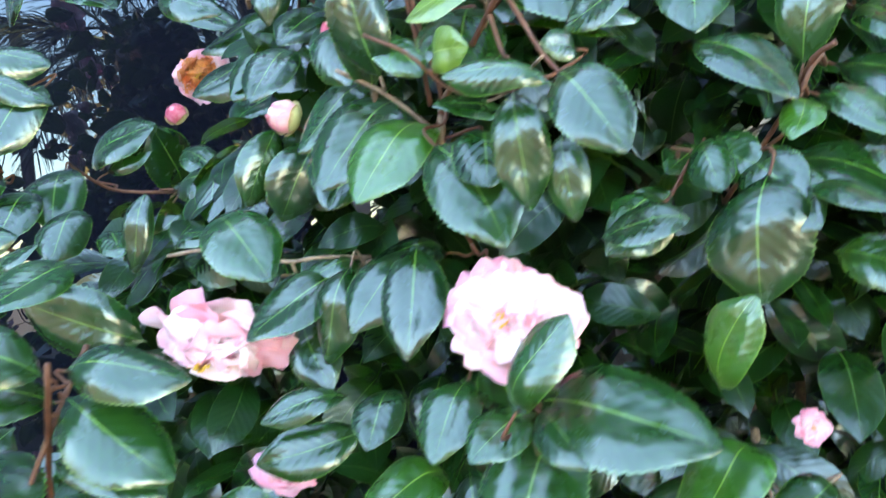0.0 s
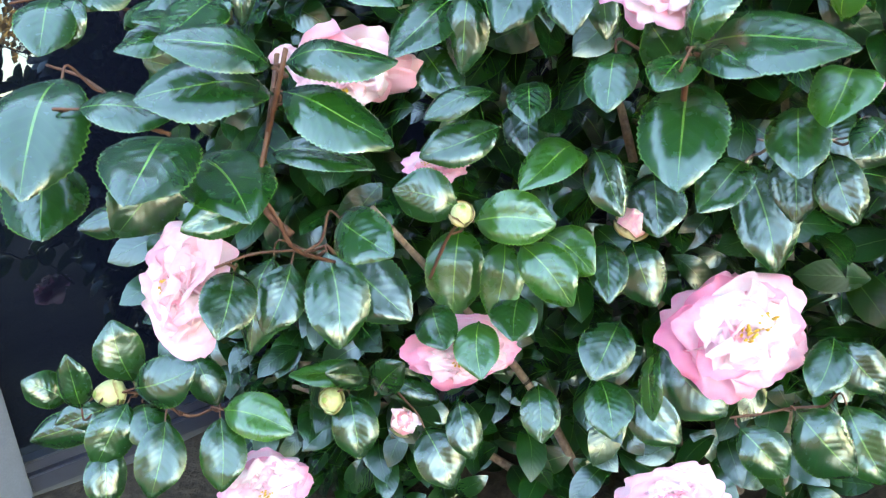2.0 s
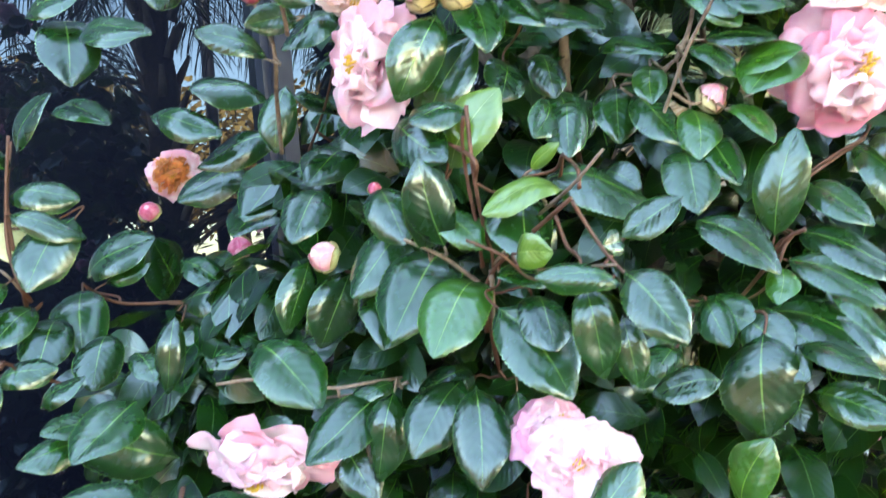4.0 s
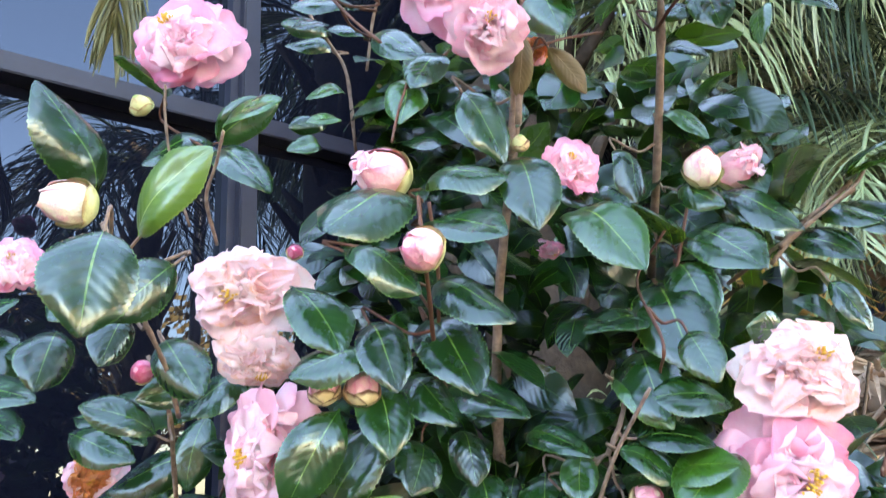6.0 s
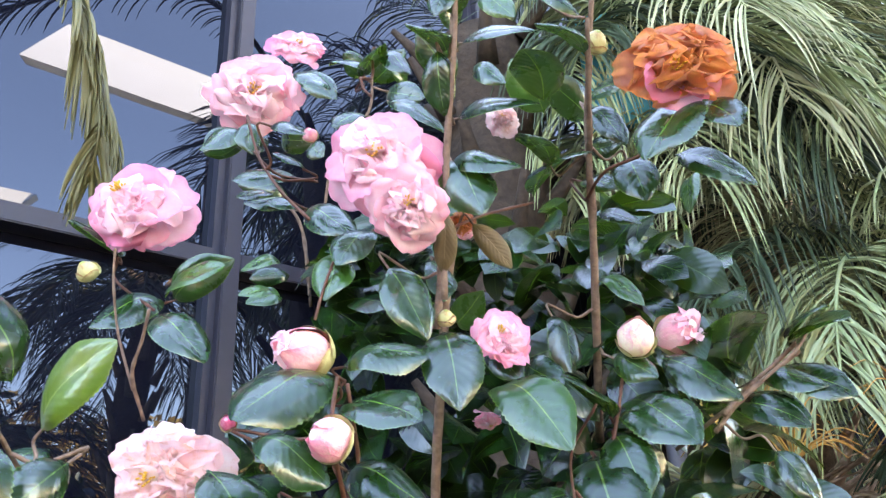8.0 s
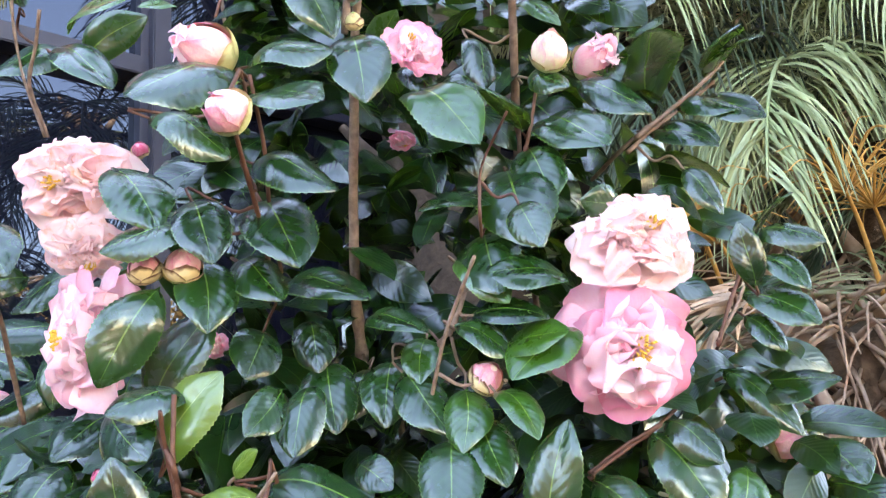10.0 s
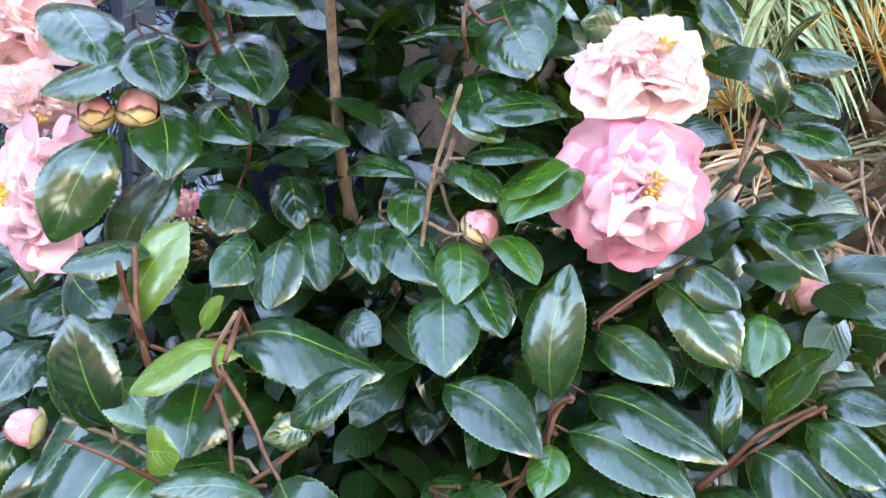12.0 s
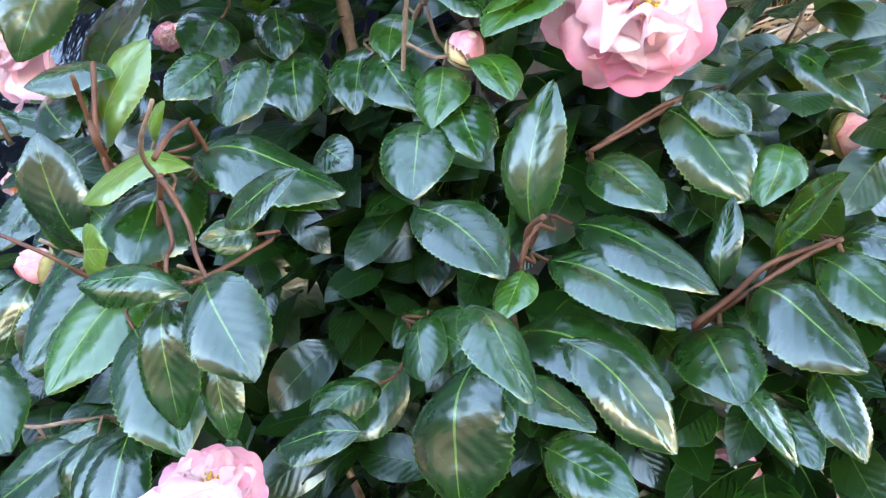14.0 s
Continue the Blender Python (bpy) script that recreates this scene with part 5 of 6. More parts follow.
b = branch(bush, [(-0.121, -0.360, 1.050), (-0.136, -0.351, 1.029), (-0.156, -0.343, 0.989)], 0.0011, 0.0014, TWIG)
sprout(b, [
    ("d", (-0.097, -0.292, 1.097), (-0.154, -0.334, 1.091), -26, 1.00),
    ("d", (-0.122, -0.361, 1.059), (-0.167, -0.372, 1.081), -38, 1.50),
    ("m", (-0.118, -0.332, 1.034), (-0.054, -0.338, 1.034), 36, 1.31),
    ("m", (-0.156, -0.208, 0.968), (-0.158, -0.273, 0.905), -12, 1.22),
    ("m", (-0.110, -0.233, 0.965), (-0.117, -0.289, 0.913), -12, 1.02),
    ("m", (-0.084, -0.326, 1.011), (-0.042, -0.358, 0.974), 18, 1.25),
    ("m", (-0.069, -0.279, 0.996), (-0.027, -0.315, 0.978), 24, 1.40),
    ("m", (-0.129, -0.294, 0.915), (-0.121, -0.346, 0.892), -6, 1.39),
])
sprout(b, [
    ("d", (-0.094, -0.265, 0.925), (-0.095, -0.321, 0.916), -12, 1.50),
    ("d", (-0.173, -0.285, 0.926), (-0.153, -0.336, 0.916), -2, 1.36),
])
b = branch(bush, [(-0.269, -0.243, 1.199), (-0.229, -0.244, 1.205), (-0.174, -0.237, 1.196), (-0.147, -0.231, 1.198), (-0.123, -0.197, 1.189)], 0.0014, 0.0015, BARK)
sprout(b, [
    ("d", (-0.330, -0.212, 1.112), (-0.416, -0.251, 1.157), -46, 1.11),
    ("d", (-0.171, -0.223, 1.146), (-0.134, -0.264, 1.110), 16, 1.16),
    ("d", (-0.091, -0.142, 1.071), (-0.087, -0.198, 1.036), -4, 1.49),
])
sprout(b, [
    ("d", (-0.169, -0.175, 1.275), (-0.188, -0.210, 1.219), -44, 1.31),
    ("d", (-0.147, -0.130, 1.241), (-0.203, -0.165, 1.229), -48, 1.19),
    ("d", (-0.124, -0.210, 1.189), (-0.156, -0.245, 1.184), -14, 1.00),
    ("d", (-0.160, -0.177, 1.248), (-0.200, -0.209, 1.232), -52, 1.38),
    ("d", (-0.185, -0.135, 1.261), (-0.212, -0.174, 1.256), -56, 1.30),
])
b = branch(bush, [(-0.222, -0.211, 1.509), (-0.207, -0.207, 1.469), (-0.220, -0.175, 1.425), (-0.232, -0.144, 1.376)], 0.0016, 0.0020, BARK)
sprout(b, [
    ("d", (-0.191, -0.194, 1.488), (-0.214, -0.238, 1.483), -52, 1.00),
    ("d", (-0.270, -0.243, 1.528), (-0.257, -0.282, 1.495), -32, 1.31),
])
sprout(b, [
    ("d", (-0.208, -0.166, 1.284), (-0.218, -0.205, 1.229), -48, 1.02),
    ("d", (-0.203, -0.229, 1.457), (-0.248, -0.250, 1.481), -22, 1.00),
])
sprout(b, [
])
b = branch(bush, [(-0.209, 0.058, 1.869), (-0.194, 0.066, 1.838), (-0.177, 0.073, 1.814), (-0.162, 0.082, 1.783), (-0.156, 0.098, 1.703)], 0.0016, 0.0019, BARK)
sprout(b, [
    ("d", (-0.236, 0.075, 1.905), (-0.258, 0.034, 1.867), -56, 1.00),
    ("d", (-0.227, 0.092, 1.908), (-0.219, 0.069, 1.874), -14, 1.50),
    ("d", (-0.242, 0.103, 1.907), (-0.277, 0.070, 1.877), -74, 1.19),
    ("d", (-0.205, 0.117, 1.904), (-0.156, 0.085, 1.890), 76, 1.05),
    ("d", (-0.176, 0.070, 1.824), (-0.219, 0.035, 1.831), -40, 1.00),
    ("d", (-0.185, 0.117, 1.822), (-0.235, 0.088, 1.825), -28, 1.00),
    ("m", (-0.227, 0.191, 1.726), (-0.250, 0.142, 1.716), -40, 1.00),
])
sprout(b, [
    ("d", (-0.226, 0.217, 1.758), (-0.261, 0.175, 1.750), -44, 1.00),
])
b = branch(bush, [(-0.082, 0.065, 1.955), (-0.087, 0.071, 1.915), (-0.126, 0.074, 1.863), (-0.141, 0.085, 1.789)], 0.0016, 0.0016, BARK)
sprout(b, [
    ("d", (0.027, -0.016, 1.966), (0.020, -0.060, 1.978), -110, 1.50),
    ("d", (0.016, 0.038, 1.931), (-0.019, 0.004, 1.971), -98, 1.09),
    ("m", (0.105, 0.077, 1.904), (0.073, 0.041, 1.951), -104, 1.50),
    ("d", (-0.120, 0.213, 2.011), (-0.074, 0.195, 2.045), 94, 1.19),
    ("d", (-0.103, 0.110, 1.975), (-0.114, 0.067, 1.984), -110, 1.22),
    ("d", (-0.171, 0.078, 1.967), (-0.120, 0.055, 1.929), 24, 1.00),
    ("d", (-0.038, -0.047, 1.884), (0.002, -0.077, 1.868), 60, 1.00),
    ("m", (-0.043, 0.060, 1.940), (-0.052, 0.031, 1.946), -110, 1.05),
    ("d", (-0.085, 0.063, 1.906), (-0.110, 0.018, 1.883), -24, 1.00),
])
b = branch(bush, [(0.356, 0.068, 1.487), (0.349, 0.070, 1.433), (0.333, 0.070, 1.401)], 0.0016, 0.0016, BARK)
sprout(b, [
])
b = branch(bush, [(-0.044, -0.282, 1.369), (-0.044, -0.291, 1.388), (-0.082, -0.238, 1.399), (-0.119, -0.188, 1.409)], 0.0017, 0.0013, TWIG)
sprout(b, [
    ("y", (-0.064, -0.256, 1.375), (-0.030, -0.258, 1.432), 20, 1.22),
    ("d", (-0.087, -0.224, 1.397), (-0.050, -0.212, 1.469), 24, 1.01),
    ("d", (-0.193, -0.084, 1.404), (-0.223, -0.122, 1.426), -13, 1.22),
    ("d", (-0.058, -0.222, 1.500), (-0.034, -0.262, 1.457), -14, 1.22),
    ("d", (-0.017, -0.258, 1.357), (-0.006, -0.328, 1.330), -13, 1.22),
    ("d", (-0.008, -0.142, 1.452), (0.009, -0.176, 1.420), -8, 1.22),
    ("d", (0.008, -0.152, 1.423), (0.027, -0.201, 1.384), -8, 1.22),
])
b = branch(bush, [(0.025, -0.343, 1.376), (0.024, -0.328, 1.385), (0.015, -0.297, 1.390)], 0.0014, 0.0010, TWIG)
sprout(b, [
    ("d", (0.000, -0.278, 1.370), (0.080, -0.272, 1.353), 0, 1.22),
    ("d", (0.007, -0.268, 1.351), (0.072, -0.261, 1.342), 0, 1.22),
])
b = branch(bush, [(-0.192, -0.175, 1.289), (-0.166, -0.160, 1.270), (-0.055, -0.268, 1.292)], 0.0014, 0.0016, TWIG)
sprout(b, [
    ("d", (-0.007, -0.288, 1.291), (0.011, -0.341, 1.276), -13, 1.22),
    ("d", (0.008, -0.278, 1.298), (-0.027, -0.305, 1.313), -2, 1.22),
])
b = branch(bush, [(0.161, -0.253, 1.306), (0.165, -0.251, 1.317), (0.171, -0.247, 1.325)], 0.0013, 0.0012, TWIG)
sprout(b, [
    ("d", (0.164, -0.226, 1.317), (0.176, -0.219, 1.395), -4, 0.92),
    ("d", (0.105, -0.244, 1.335), (0.158, -0.277, 1.308), -0, 1.22),
    ("d", (0.171, -0.229, 1.302), (0.236, -0.261, 1.278), 2, 1.07),
    ("d", (0.183, -0.204, 1.316), (0.257, -0.241, 1.290), 3, 0.93),
    ("d", (0.151, -0.238, 1.263), (0.234, -0.272, 1.248), -1, 1.07),
    ("m", (0.163, -0.252, 1.303), (0.155, -0.283, 1.287), 2, 1.22),
    ("d", (0.260, -0.211, 1.280), (0.266, -0.202, 1.328), -16, 0.78),
])
b = branch(bush, [(0.194, -0.188, 1.354), (0.219, -0.166, 1.365), (0.243, -0.153, 1.378)], 0.0013, 0.0017, TWIG)
sprout(b, [
    ("d", (0.234, -0.156, 1.373), (0.278, -0.190, 1.325), 10, 1.22),
    ("d", (0.193, -0.182, 1.348), (0.232, -0.222, 1.327), 6, 1.22),
    ("m", (0.140, -0.174, 1.418), (0.177, -0.209, 1.451), 10, 1.22),
    ("d", (0.303, -0.069, 1.403), (0.355, -0.107, 1.362), 13, 0.82),
    ("d", (0.245, -0.154, 1.380), (0.277, -0.185, 1.362), 10, 1.22),
])
b = branch(bush, [(0.246, -0.211, 1.260), (0.267, -0.206, 1.276), (0.285, -0.207, 1.293), (0.317, -0.192, 1.301)], 0.0020, 0.0014, TWIG)
sprout(b, [
    ("d", (0.292, -0.175, 1.284), (0.316, -0.211, 1.341), 8, 1.22),
    ("d", (0.323, -0.172, 1.298), (0.358, -0.201, 1.298), 8, 1.22),
    ("d", (0.310, -0.195, 1.293), (0.346, -0.235, 1.268), 10, 1.22),
    ("d", (0.275, -0.200, 1.279), (0.321, -0.253, 1.255), 8, 1.22),
    ("d", (0.250, -0.194, 1.251), (0.264, -0.265, 1.243), 8, 1.22),
    ("d", (0.364, -0.060, 1.314), (0.371, -0.104, 1.349), 27, 1.22),
    ("d", (0.373, -0.059, 1.342), (0.387, -0.126, 1.334), 16, 1.22),
])
b = branch(bush, [(0.116, -0.143, 1.500), (0.109, -0.165, 1.467), (0.099, -0.170, 1.442)], 0.0016, 0.0020, BARK)
sprout(b, [
    ("m", (0.110, -0.176, 1.407), (0.112, -0.219, 1.376), -2, 1.22),
    ("d", (0.118, -0.182, 1.388), (0.139, -0.227, 1.358), 1, 1.22),
    ("d", (0.102, -0.194, 1.377), (0.107, -0.251, 1.343), -2, 1.22),
    ("m", (0.082, -0.154, 1.439), (0.081, -0.188, 1.413), -4, 1.22),
    ("m", (0.103, -0.161, 1.494), (0.142, -0.190, 1.468), 5, 1.22),
    ("d", (0.116, -0.183, 1.457), (0.168, -0.190, 1.458), 7, 1.22),
    ("d", (0.184, -0.167, 1.478), (0.125, -0.185, 1.487), -8, 1.22),
    ("d", (-0.022, -0.143, 1.480), (0.046, -0.184, 1.473), 0, 1.22),
    ("d", (0.104, -0.188, 1.451), (0.145, -0.193, 1.432), 6, 1.22),
    ("d", (0.056, -0.145, 1.424), (0.057, -0.190, 1.385), -6, 1.22),
    ("d", (0.067, -0.171, 1.418), (0.103, -0.207, 1.385), -0, 1.22),
])
b = branch(bush, [(-0.035, -0.279, 1.272), (-0.035, -0.274, 1.287), (-0.036, -0.268, 1.305)], 0.0020, 0.0018, BARK)
sprout(b, [
    ("d", (-0.071, -0.245, 1.482), (-0.095, -0.277, 1.426), -38, 1.10),
    ("d", (-0.051, -0.247, 1.414), (-0.086, -0.284, 1.414), -5, 1.22),
    ("y", (0.015, -0.299, 1.367), (-0.036, -0.318, 1.358), -2, 1.03),
    ("m", (-0.079, -0.269, 1.347), (-0.038, -0.291, 1.328), -1, 1.22),
    ("d", (-0.128, -0.160, 1.291), (-0.150, -0.218, 1.345), -10, 1.22),
    ("d", (-0.121, -0.171, 1.289), (-0.118, -0.268, 1.247), -5, 1.22),
])
b = branch(bush, [(-0.171, -0.169, 1.448), (-0.201, -0.111, 1.411), (-0.239, -0.052, 1.367)], 0.0012, 0.0014, TWIG)
sprout(b, [
    ("d", (-0.341, 0.104, 1.408), (-0.391, 0.017, 1.434), -13, 1.22),
    ("d", (-0.520, 0.143, 1.394), (-0.431, 0.162, 1.365), 2, 1.22),
    ("d", (-0.382, 0.144, 1.316), (-0.458, 0.075, 1.299), -8, 1.22),
    ("d", (-0.326, 0.087, 1.297), (-0.345, -0.020, 1.277), -11, 1.22),
    ("d", (-0.187, -0.069, 1.369), (-0.210, -0.145, 1.351), -8, 1.22),
    ("d", (-0.162, -0.165, 1.488), (-0.203, -0.201, 1.467), -10, 1.22),
])
b = branch(bush, [(-0.385, -0.083, 1.208), (-0.382, -0.071, 1.211), (-0.367, -0.118, 1.198)], 0.0010, 0.0010, TWIG)
sprout(b, [
    ("d", (-0.330, -0.309, 1.190), (-0.348, -0.352, 1.210), -10, 1.22),
])
b = branch(bush, [(0.315, -0.012, 1.650), (0.298, -0.007, 1.633), (0.269, -0.024, 1.611), (0.245, -0.053, 1.591)], 0.0018, 0.0022, BARK)
sprout(b, [
    ("d", (0.266, 0.005, 1.618), (0.253, -0.081, 1.676), 33, 1.22),
    ("d", (0.313, -0.004, 1.656), (0.325, -0.061, 1.680), 28, 1.22),
    ("d", (0.285, -0.009, 1.621), (0.330, -0.040, 1.617), 14, 1.22),
    ("d", (0.258, -0.023, 1.599), (0.310, -0.056, 1.584), 14, 1.22),
    ("d", (0.196, -0.067, 1.636), (0.253, -0.096, 1.606), 14, 1.22),
    ("d", (0.166, -0.074, 1.600), (0.211, -0.145, 1.577), 13, 1.22),
])
b = branch(bush, [(0.164, -0.107, 1.625), (0.158, -0.110, 1.590), (0.149, -0.124, 1.557)], 0.0012, 0.0016, TWIG)
sprout(b, [
    ("m", (0.068, -0.139, 1.609), (0.124, -0.191, 1.575), 9, 1.22),
    ("d", (0.153, -0.104, 1.590), (0.120, -0.151, 1.622), 1, 1.22),
    ("d", (0.139, -0.108, 1.561), (0.156, -0.183, 1.506), 10, 1.22),
    ("d", (0.155, -0.104, 1.578), (0.173, -0.152, 1.538), 11, 1.22),
    ("d", (0.127, -0.139, 1.537), (0.083, -0.187, 1.531), 1, 1.22),
    ("d", (0.124, -0.128, 1.510), (0.135, -0.197, 1.476), 8, 1.22),
])
b = branch(bush, [(-0.025, -0.226, 1.618), (-0.013, -0.275, 1.588), (-0.012, -0.261, 1.561), (-0.015, -0.217, 1.516), (-0.016, -0.200, 1.488)], 0.0013, 0.0017, TWIG)
sprout(b, [
    ("d", (-0.027, -0.206, 1.625), (0.032, -0.212, 1.635), 8, 1.22),
    ("d", (-0.033, -0.203, 1.615), (-0.071, -0.281, 1.597), -9, 1.22),
    ("d", (-0.025, -0.217, 1.600), (0.035, -0.253, 1.595), 5, 1.22),
    ("d", (-0.020, -0.219, 1.559), (0.041, -0.247, 1.542), 4, 1.22),
    ("d", (-0.025, -0.190, 1.537), (0.017, -0.244, 1.496), 0, 1.22),
    ("d", (-0.062, -0.273, 1.581), (-0.012, -0.276, 1.558), 4, 1.22),
    ("d", (-0.111, -0.227, 1.559), (-0.065, -0.258, 1.519), -4, 1.22),
    ("d", (-0.046, -0.240, 1.513), (-0.096, -0.271, 1.507), -6, 1.22),
    ("d", (-0.056, -0.230, 1.536), (-0.029, -0.265, 1.498), -3, 1.22),
    ("d", (-0.039, -0.199, 1.496), (0.003, -0.236, 1.475), -1, 1.22),
])
b = branch(bush, [(0.035, -0.195, 1.749), (0.034, -0.171, 1.702), (0.032, -0.176, 1.653)], 0.0022, 0.0026, BARK)
sprout(b, [
    ("d", (0.036, -0.173, 1.651), (0.053, -0.215, 1.599), 4, 1.22),
    ("d", (-0.001, -0.188, 1.696), (0.031, -0.199, 1.645), 8, 1.22),
    ("d", (0.041, -0.179, 1.772), (0.095, -0.196, 1.767), 14, 1.22),
    ("d", (0.042, -0.171, 1.777), (0.069, -0.206, 1.731), 9, 1.22),
    ("b", (0.058, -0.179, 1.728), (0.086, -0.175, 1.695), 57, 0.80),
    ("b", (0.042, -0.194, 1.733), (0.038, -0.186, 1.690), -20, 0.75),
])
b = branch(bush, [(-0.328, -0.002, 1.746), (-0.335, 0.008, 1.724), (-0.269, -0.029, 1.688)], 0.0012, 0.0014, TWIG)
sprout(b, [
    ("d", (-0.333, 0.007, 1.748), (-0.327, -0.075, 1.770), -26, 1.22),
    ("d", (-0.283, 0.016, 1.701), (-0.324, -0.049, 1.675), -17, 1.22),
    ("d", (-0.222, -0.108, 1.674), (-0.163, -0.132, 1.636), -2, 1.22),
    ("m", (-0.228, -0.084, 1.692), (-0.173, -0.090, 1.722), 11, 1.22),
])
b = branch(bush, [(0.282, -0.154, 1.435), (0.298, -0.139, 1.456), (0.307, -0.129, 1.471)], 0.0014, 0.0012, BARK)
sprout(b, [
])
b = branch(bush, [(0.318, -0.011, 1.643), (0.294, -0.007, 1.624), (0.260, -0.032, 1.599), (0.237, -0.059, 1.578)], 0.0014, 0.0020, BARK)
sprout(b, [
    ("d", (0.319, 0.004, 1.646), (0.339, -0.067, 1.669), 24, 1.22),
    ("d", (0.291, -0.010, 1.626), (0.352, -0.041, 1.609), 14, 1.22),
    ("d", (0.255, -0.018, 1.601), (0.314, -0.044, 1.591), 12, 1.22),
    ("d", (0.280, -0.059, 1.564), (0.308, -0.076, 1.526), 17, 1.10),
    ("m", (0.180, -0.156, 1.445), (0.143, -0.217, 1.423), 3, 1.22),
])
b = branch(bush, [(-0.296, -0.427, 1.147), (-0.322, -0.417, 1.153), (-0.397, -0.357, 1.168), (-0.447, -0.332, 1.175)], 0.0014, 0.0011, TWIG)
sprout(b, [
    ("d", (-0.381, -0.402, 1.182), (-0.365, -0.496, 1.136), -20, 1.22),
    ("d", (-0.348, -0.441, 1.171), (-0.292, -0.415, 1.160), 2, 1.22),
])
b = branch(bush, [(0.050, -0.211, 1.873), (0.047, -0.206, 1.837), (0.044, -0.199, 1.797), (0.041, -0.195, 1.765)], 0.0018, 0.0022, BARK)
sprout(b, [
    ("m", (0.111, -0.151, 1.827), (0.098, -0.210, 1.847), 3, 1.22),
    ("d", (0.040, -0.219, 1.844), (0.044, -0.212, 1.798), 7, 0.99),
    ("d", (0.044, -0.195, 1.846), (0.024, -0.246, 1.854), -10, 1.22),
    ("d", (0.053, -0.195, 1.859), (0.109, -0.207, 1.861), 15, 1.22),
    ("d", (0.048, -0.180, 1.807), (0.109, -0.194, 1.813), 13, 1.22),
    ("d", (0.051, -0.220, 1.890), (0.040, -0.234, 1.863), -7, 1.22),
    ("d", (0.051, -0.207, 1.874), (0.047, -0.244, 1.882), -3, 1.22),
])
b = branch(bush, [(0.145, -0.178, 1.880), (0.145, -0.152, 1.837), (0.145, -0.118, 1.798)], 0.0018, 0.0024, BARK)
sprout(b, [
    ("d", (0.143, -0.165, 1.857), (0.109, -0.205, 1.868), -7, 1.22),
    ("d", (0.099, -0.094, 1.768), (0.141, -0.159, 1.786), 15, 1.22),
    ("d", (0.115, -0.128, 1.782), (0.095, -0.173, 1.798), -3, 1.22),
    ("d", (0.221, -0.135, 1.829), (0.180, -0.179, 1.773), 4, 1.22),
    ("d", (0.223, -0.145, 1.819), (0.244, -0.187, 1.790), 19, 1.22),
    ("d", (0.210, -0.124, 1.788), (0.264, -0.145, 1.759), 18, 1.22),
    ("d", (0.175, -0.093, 1.796), (0.186, -0.129, 1.754), 13, 1.22),
    ("d", (0.152, -0.069, 1.757), (0.185, -0.088, 1.744), 14, 1.22),
    ("d", (0.101, -0.198, 1.901), (0.140, -0.198, 1.875), 19, 1.22),
])
b = branch(bush, [(-0.059, -0.192, 1.732), (-0.088, -0.174, 1.759), (-0.116, -0.152, 1.793), (-0.128, -0.149, 1.824)], 0.0012, 0.0010, TWIG)
sprout(b, [
    ("d", (-0.097, -0.108, 1.787), (-0.148, -0.133, 1.786), -13, 1.22),
    ("d", (-0.081, -0.141, 1.785), (-0.098, -0.169, 1.793), -17, 1.22),
    ("d", (-0.129, -0.090, 1.781), (-0.157, -0.106, 1.777), -13, 1.22),
    ("d", (-0.084, -0.130, 1.754), (-0.111, -0.150, 1.759), -13, 1.22),
    ("d", (-0.162, -0.080, 1.842), (-0.187, -0.117, 1.819), -17, 1.22),
    ("d", (-0.139, -0.127, 1.834), (-0.129, -0.143, 1.804), -10, 1.22),
    ("d", (-0.096, -0.181, 1.809), (-0.065, -0.190, 1.800), 5, 1.22),
    ("d", (-0.077, -0.184, 1.850), (-0.045, -0.195, 1.832), 5, 1.22),
])
b = branch(bush, [(-0.007, -0.221, 1.812), (-0.013, -0.219, 1.819), (-0.016, -0.217, 1.828)], 0.0010, 0.0010, TWIG)
sprout(b, [
    ("d", (-0.028, -0.160, 1.854), (-0.043, -0.199, 1.853), -13, 1.22),
    ("d", (-0.027, -0.172, 1.847), (-0.004, -0.202, 1.862), 9, 1.22),
    ("d", (-0.010, -0.176, 1.864), (0.015, -0.192, 1.841), 7, 1.22),
])
b = branch(bush, [(-0.046, -0.212, 1.657), (-0.044, -0.200, 1.681), (-0.039, -0.194, 1.702)], 0.0010, 0.0010, TWIG)
sprout(b, [
    ("m", (-0.102, -0.131, 1.711), (-0.127, -0.154, 1.704), -13, 1.22),
    ("m", (-0.100, -0.149, 1.685), (-0.119, -0.174, 1.682), -13, 1.22),
    ("m", (-0.045, -0.172, 1.710), (-0.042, -0.205, 1.673), -7, 1.22),
    ("d", (-0.019, -0.167, 1.727), (-0.034, -0.205, 1.698), -9, 1.22),
])
b = branch(bush, [(-0.442, -0.165, 1.243), (-0.446, -0.194, 1.231), (-0.454, -0.224, 1.211)], 0.0013, 0.0015, TWIG)
